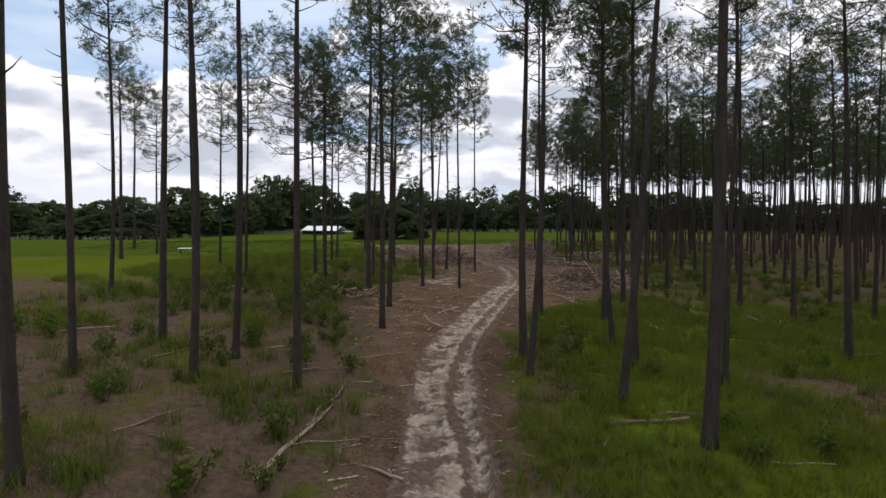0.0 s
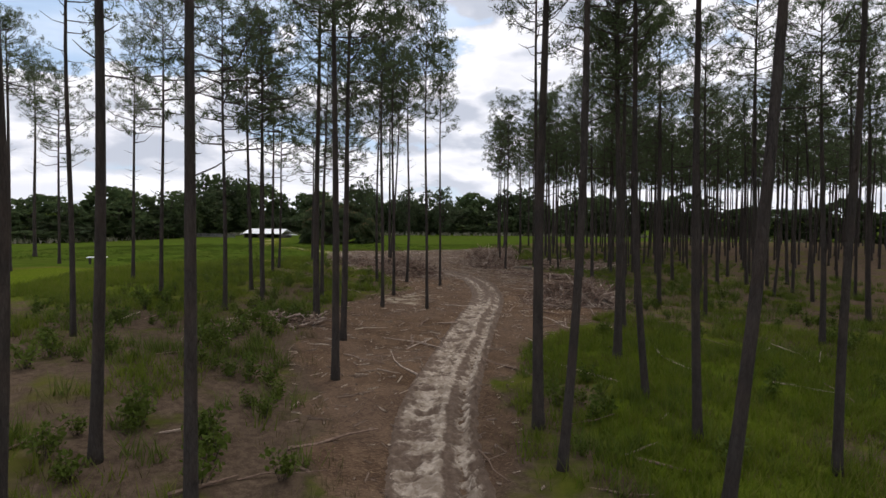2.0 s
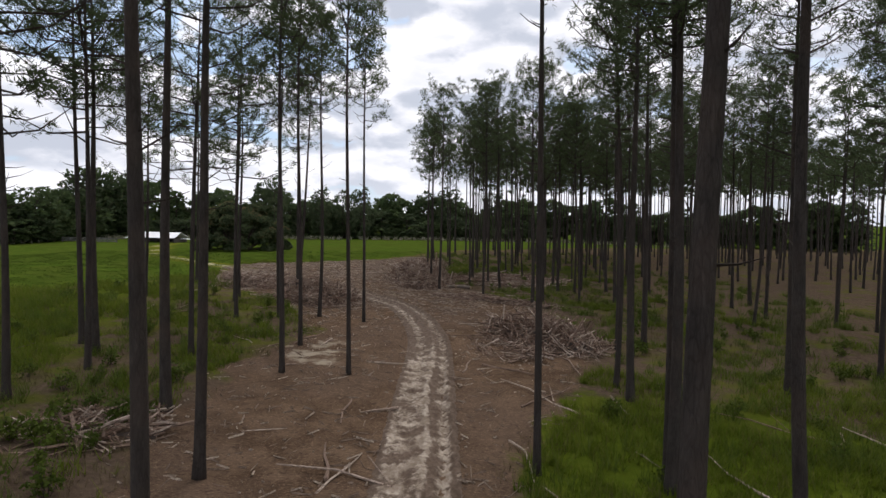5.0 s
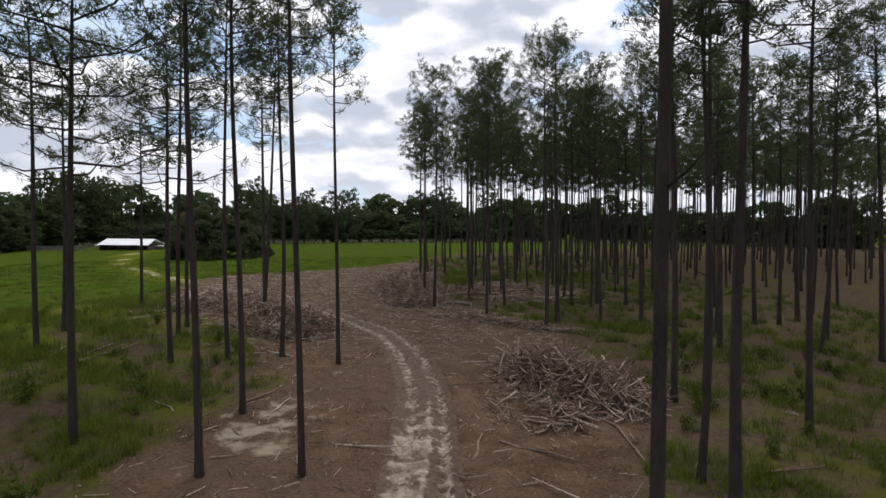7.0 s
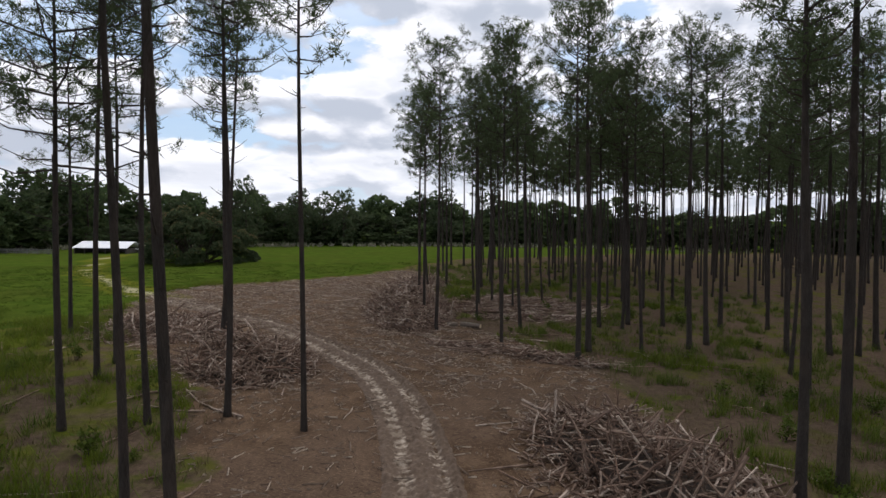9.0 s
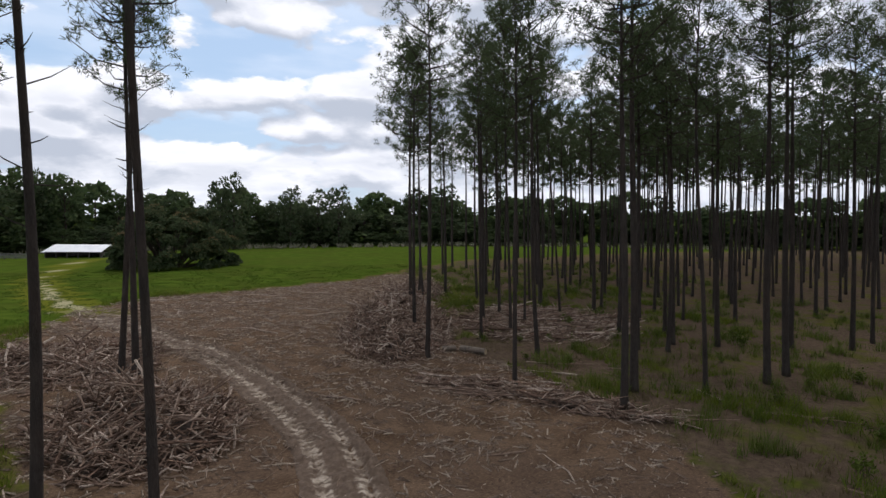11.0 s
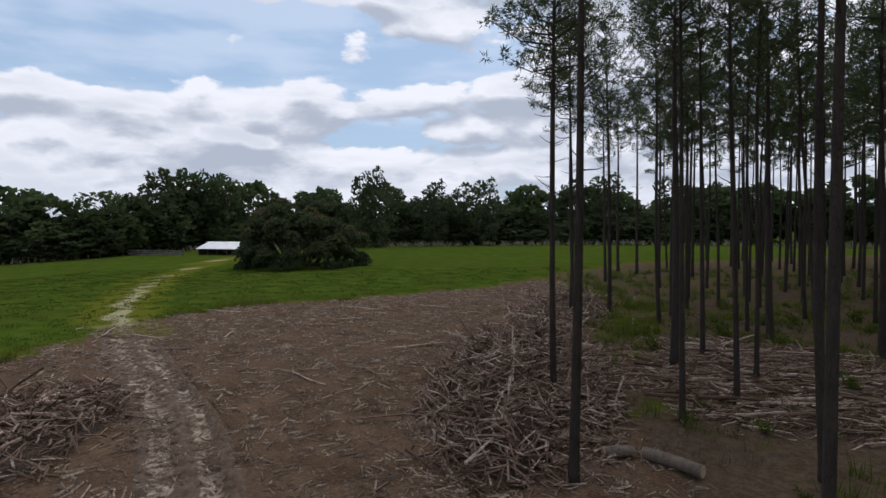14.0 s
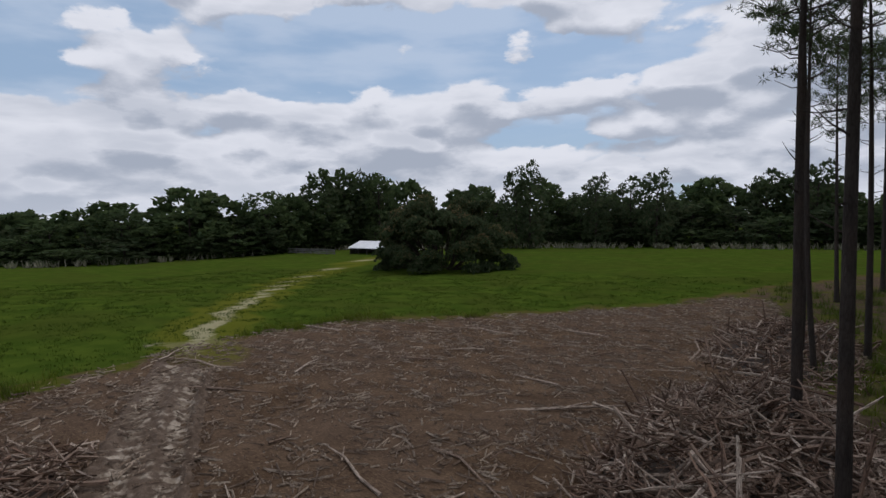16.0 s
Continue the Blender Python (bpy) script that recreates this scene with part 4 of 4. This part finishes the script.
pile("heap of grey-brown cut limbs beside the track", -1.9, 60.3, 2.9, 3.9, 1.25, 20, 280, 1, 1300, size=0.95)
pile("low heap of cut limbs near the field", -8.4, 67.8, 2.8, 3.4, 0.6, 0, 130, 2, 700)
pile("sprawling tangle of long cut limbs on bare soil", 11.2, 48.3, 2.9, 4.6, 1.0, 12, 300, 3, 900, size=1.0)
pile("big heap of grey-brown limbs and bark at the pine edge", 8.0, 76.6, 3.3, 9.0, 1.9, -8, 300, 4, 3600, size=0.9)
pile("low far end of the limb heap by the field", 11.5, 93.0, 3.2, 8.0, 0.9, -14, 150, 5, 1100)
pile("flat layer of thin poles under the pines", 17.2, 78.6, 6.8, 6.2, 0.22, 0, 300, 6, 1900, -0.1, 0.28, 1.5)

pile("thin scatter of grey sticks among the weeds", -7.4, 34.0, 2.4, 1.7, 0.25, 15, 80, 7, 160)
pile("long row of cut limbs laid along the pines", 11.9, 62.4, 5.4, 1.0, 0.35, -37, 110, 8, 320, 0.0, 0.5)
pile("loose cut limbs strewn beside the tangle", 8.6, 45.6, 2.2, 2.6, 0.2, 0, 60, 9, 160)
pile("broad scatter of thick broken limbs beside the track", -6.4, 68.6, 2.6, 4.6, 0.3, 10, 150, 10, 700)
frng = np.random.RandomState(31)
# middle x, middle y, turn, length
BRANCHES = [
    (-2.8, 13.4, 85, 4.2), (-2.2, 13.2, 24, 1.3), (-6.2, 13, 67, 1.7), (-5.5, 12.3, -6, 1.3), (-13.4, 20.2, 31, 2.7), (-2.8, 18.6, 8, 1.8),
    (-2.1, 20.7, 36, 2.4), (4.6, 22.7, 18, 2.1), (5.3, 20.8, 34, 1.9), (7.6, 16.6, 9, 3.5), (8.9, 13.7, -7, 1.3), (1.6, 19.7, -76, 1.2),
    (1.8, 12.2, -72, 0.5), (-6.3, 10.5, 35, 1), (-8.1, 30.7, 107, 3.9), (-9.2, 28.9, 109, 1.7), (-4.8, 25.4, -24, 1.7), (4.8, 31.9, -95, 3),
    (-7, 34.7, 24, 3.6), (-8.6, 26.3, 38, 0.7), (-0.2, 31.7, 61, 2.2), (10.5, 42.2, -95, 4.1), (5.4, 41.8, 68, 2), (-4.9, 47.7, -3, 1.7),
    (5.7, 59.2, -39, 1), (6.9, 60.3, -72, 1.4), (17.4, 66.1, -25, 1.7), (13.5, 60.8, -42, 5.4), (15.4, 67, -19, 3.4), (6.5, 72.8, -36, 2.6),
    (6.5, 72.4, -38, 2.5), (6.5, 70.6, -78, 1.6), (3.2, 81.2, 30, 4.7), (3, 77.6, 56, 0.9),
]


def fallen(mesh, x, y, turn, label="weathered fallen pine branch lying on the ground", name="fallen_branch", s=1.0, lift=0.05):
    ob = new(name, mesh)
    ob.matrix_basis = pose(x, y, z_at(x, y) + lift, 0, frng.uniform(-3, 3), turn) @ Matrix.Diagonal((s, s, s, 1))
    return tagged(ob, label, "branch", "fallen branches")


for i, (x, y, turn, long) in enumerate(BRANCHES):
    fallen(LIMB[i % 4], x, y, turn, s=max(0.35, long / (3.6, 4.4, 3.0, 5.2)[i % 4]), lift=0.07)
# long limbs in a row by the pines
for i in range(16):
    u = frng.uniform(0, 1)
    fallen(LIMB[i % 4], 8.2 + 8.2 * u + frng.uniform(-0.6, 0.6), 65.6 - 6.2 * u + frng.uniform(-0.8, 0.8), -37 + frng.normal(0, 14))
for i in range(210):
    x, y = frng.uniform(-14, 22), frng.uniform(11, 100)
    if y > field_edge(x) - 2 or (abs(x - np.interp(y, LINE_XY[:, 1], LINE_XY[:, 0])) < 1.3 and y < 60):
        continue
    fallen(STICKS[i % 8] if frng.uniform() < 0.6 else LIMB[i % 4], x, y, frng.uniform(0, 360), s=frng.uniform(0.6, 1.0))


def scatter_chips():
    """Wood chips, bark and twigs strewn over the bare soil."""
    rng = np.random.RandomState(41)
    x, y = rng.uniform(-13, 16, 190000), rng.uniform(9, 110, 190000)
    d = edge_distance(x, y, LANDING)
    near = track_distance(x, y)
    keep = (d > -0.6) & ((near > 1.0) | (y > 66) | (rng.uniform(0, 1, x.size) < 0.3 * smooth(38, 50, y))) & (rng.uniform(0, 1, x.size) < 0.18 + 0.82 * smooth(48, 66, y))
    keep &= lump(x, y, 1.6, 43) + 0.6 * lump(x, y, 5.0, 44) + 0.75 * rng.normal(size=x.size) > 0.1
    x, y = x[keep][:26000], y[keep][:26000]
    n = x.size
    z = height(x, y)
    ln, th, turn = 0.035 + 0.29 * rng.uniform(0, 1, n) ** 2.6, rng.uniform(0.009, 0.028, n), rng.uniform(0, 6.28, n)
    dx, dy = np.cos(turn) * ln, np.sin(turn) * ln
    sx, sy = -np.sin(turn) * th, np.cos(turn) * th
    tilt = rng.uniform(-0.1, 0.25, n) * ln
    v = np.empty((n * 6, 3))
    for i, (e, a, b) in enumerate(((-1, -1, 0), (-1, 1, 0), (-1, 0, 1.6), (1, -1, 0), (1, 1, 0), (1, 0, 1.6))):
        v[i::6] = np.stack([x + e * dx + a * sx, y + e * dy + a * sy, z + 0.005 + b * th + (e > 0) * np.maximum(tilt, 0)], 1)
    o = np.arange(n)[:, None] * 6
    faces = [tuple(r) for q in ((0, 3, 4, 1), (1, 4, 5, 2), (2, 5, 3, 0)) for r in (o + np.array(q)).tolist()]
    ob = mesh_object("wood_chips", v.tolist(), faces, FLAKE)
    tagged(ob, "pale wood chips and twigs strewn on bare soil", "wood chips", "", "stuff")


scatter_chips()


# ---- undergrowth ----
def grass_field(name, label, count, seed, box_, want, blade, mat, width, per=7, loose=0.10):
    rng = np.random.RandomState(seed)
    x, y = rng.uniform(box_[0], box_[1], count * 4), rng.uniform(box_[2], box_[3], count * 4)
    keep = want(x, y, rng)
    x, y = x[keep][:count], y[keep][:count]
    c = np.stack([x, y, height(x, y)], 1)
    c = np.repeat(c, per, axis=0)
    n = len(c)
    c[:, :2] += rng.normal(size=(n, 2)) * loose
    a = rng.uniform(0, 6.28, n)
    ln = blade * rng.uniform(0.5, 1.3, n)
    lean = rng.uniform(0.2, 1.1, n) * ln
    tip = c + np.stack([np.cos(a) * lean, np.sin(a) * lean, ln], 1)
    s = np.stack([-np.sin(a), np.cos(a), 0 * a], 1) * width
    v = np.empty((n * 3, 3))
    v[0::3], v[1::3], v[2::3] = c - s, c + s, tip
    v[0::3, 2] -= 0.02
    v[1::3, 2] -= 0.02
    ob = mesh_object(name, v.tolist(), np.arange(n * 3).reshape(n, 3).tolist(), mat)
    tagged(ob, label, "grass", "", "stuff")


def rough_grass(x, y, rng):
    patch = lump(x, y, 7, 51) + 0.5 * lump(x, y, 2.2, 52)
    lush = smooth(2.5, 5, x) * (1 - smooth(30, 42, y)) + (1 - smooth(-20, -10, x)) * smooth(30, 46, y) * 0.8
    thin = smooth(-1, -4, x) * (1 - smooth(30, 44, y)) * 0.45 + 0.5 * smooth(5, 12, x - 0.1 * y) * smooth(34, 46, y)
    return (patch + 1.2 * lush - thin + rng.normal(size=x.size) * 0.25 > 0.35) & (np.hypot((x - 17) / 7, (y - 78.5) / 6.5) > 1) & (edge_distance(x, y, LANDING) < -0.3) & (y < field_edge(x) + 4) & (np.hypot(x - 12, y - 72) > 4.5)


grass_field("grass", "rough green grass between the pines", 25000, 61, (-26, 34, 9, 96), rough_grass, 0.38, BLADE, 0.017)
def tussock_spots(x, y, rng):
    return (lump(x, y, 5, 55) + 0.3 * rng.normal(size=x.size) > -0.05) & (np.hypot((x - 17) / 7, (y - 78.5) / 6.5) > rng.uniform(0.6, 1.0, x.size)) & (edge_distance(x, y, LANDING) < -0.4) & (y < field_edge(x) - 1) & ((np.hypot(x - 12, y - 72) > 4.5) | (rng.uniform(0, 1, x.size) < 0.25))


grass_field("grass_tussocks", "taller bushy grass tussocks between the pines", 3000, 66, (-20, 46, 9, 118), tussock_spots, 0.55, WEED, 0.016, 26, 0.16)
grass_field("dry_grass", "thin straw-coloured grass and pine straw", 5000, 62, (-20, 24, 9, 96), lambda x, y, r: (lump(x, y, 5, 53) > 0.1) & (edge_distance(x, y, LANDING) < 0.4) & (y < field_edge(x) + 1), 0.26, STRAW, 0.009)
grass_field("field_grass", "short lush green field grass", 13000, 63, (-45, 22, 60, 124), lambda x, y, r: (y > field_edge(x) + 1.0 + 1.5 * lump(x, y, 3, 57)) & (lump(x, y, 4, 58) > -0.3), 0.085, TURF, 0.024)
grass_field("pale_weeds", "pale tall weeds along the far field edge", 5000, 64, (-150, 90, 100, 182),
            lambda x, y, r: np.abs(y - np.interp(x, [q.x for q in EDGE], [q.y for q in EDGE]) + 10.0) < 1.4, 1.0, PALE, 0.10)


def build_weed(seed):
    rng = np.random.RandomState(seed)
    stems, centres = [], []
    for i in range(9):
        a, r, h = rng.uniform(0, 6.28), rng.uniform(0.1, 0.45), rng.uniform(0.3, 0.85)
        tip = (math.cos(a) * r, math.sin(a) * r, h)
        stems.append(tube([(tip[0] * 0.2, tip[1] * 0.2, -0.05), tip], [0.012, 0.005], 3, False))
        centres += [tip, (tip[0] * 0.7, tip[1] * 0.7, h * 0.65)]
    ob = thing("weed_shrub", "low leafy green weed shrub among the grass", "shrub", "undergrowth shrubs")
    tagged(part("stalk", joined(stems), TWIG, ob), kind="stuff")
    part("leaves", leaves(centres, rng, 11, 0.11, 0.085), WEED, ob)
    return ob


WEEDS = [build_weed(700 + i) for i in range(4)]
wrng = np.random.RandomState(71)
put = 0
while put < 300:
    x, y = wrng.uniform(-18, 30), wrng.uniform(10, 92)
    if edge_distance(x, y, LANDING) > -0.8 or y > field_edge(x) or lump(np.array([x]), np.array([y]), 6, 54)[0] < -0.15 or (put % 3 == 0 and (x > 0 or y > 40)):
        continue
    s = wrng.uniform(0.4, 0.95)
    m = pose(x, y, z_at(x, y), 0, 0, wrng.uniform(0, 360)) @ Matrix.Diagonal((s, s, s, 1))
    if put < 4:
        WEEDS[put].matrix_basis = m
    else:
        w = WEEDS[put % 4]
        copy_thing(w, m @ Matrix.Diagonal((*(1 / v for v in w.scale), 1)))
    put += 1


# ---- cut logs by the big heap ----
LOGBARK = bark_material("weathered_log_bark", (0.10, 0.082, 0.068), (0.30, 0.25, 0.20), (0.24, 0.185, 0.145))


def cut_log(x, y, turn, long, thick):
    ob = thing("cut_log", "short cut pine log with a pale sawn end", "log", "cut logs", pose(x, y, z_at(x, y) + thick * 0.9, 0, 0, turn))
    part("bark", tube([(-long / 2, 0, 0), (0, 0.02, 0.01), (long / 2, 0, 0)], [thick, thick * 0.97, thick * 0.94], 14, False), LOGBARK, ob, "", True)
    for e, r in ((-1, thick * 0.96), (1, thick * 0.9)):
        part("sawn_end", tube([(e * long / 2 - 0.02, 0, 0), (e * (long / 2 + 0.004), 0, 0)], [r, r * 0.97], 14), CUT, ob, "pale sawn wood")


cut_log(11.4, 69.6, -42, 1.5, 0.17)
cut_log(10.2, 70.2, 10, 0.8, 0.16)
cut_log(10.3, 80.0, 160, 1.1, 0.2)


# ---- grey board fence beside the shed ----
def build_fence():
    ob = thing("fence", "low weathered grey board fence along the field edge", "fence", "", pose(-54, 151, z_at(-54, 151), 0, 0, -12))
    for i in range(7):
        part("post", box(-6 + i * 2.0, 0, 0.45, 0.12, 0.12, 1.3), BOARD, ob)
    for z in (0.3, 0.62, 0.94):
        part("rail", box(0, -0.09, z, 12.2, 0.04, 0.2), FENCE, ob)


FENCE = plain_material("grey_boards", (0.15, 0.145, 0.14), (0.10, 0.095, 0.09), 2.0)
build_fence()


# ---- small white-topped bench out in the grass ----
def build_bench():
    x, y = -29.2, 57.9
    ob = thing("bench", "small low bench with a white top in the field", "bench", "", pose(x, y, z_at(x, y), 0, 0, 18))
    part("top", box(0, 0, 0.56, 1.55, 0.75, 0.07), METAL, ob, "white painted top")
    for a in (-0.55, 0.6):
        part("leg", box(a, 0, 0.24, 0.09, 0.5, 0.62), BOARD, ob)


build_bench()
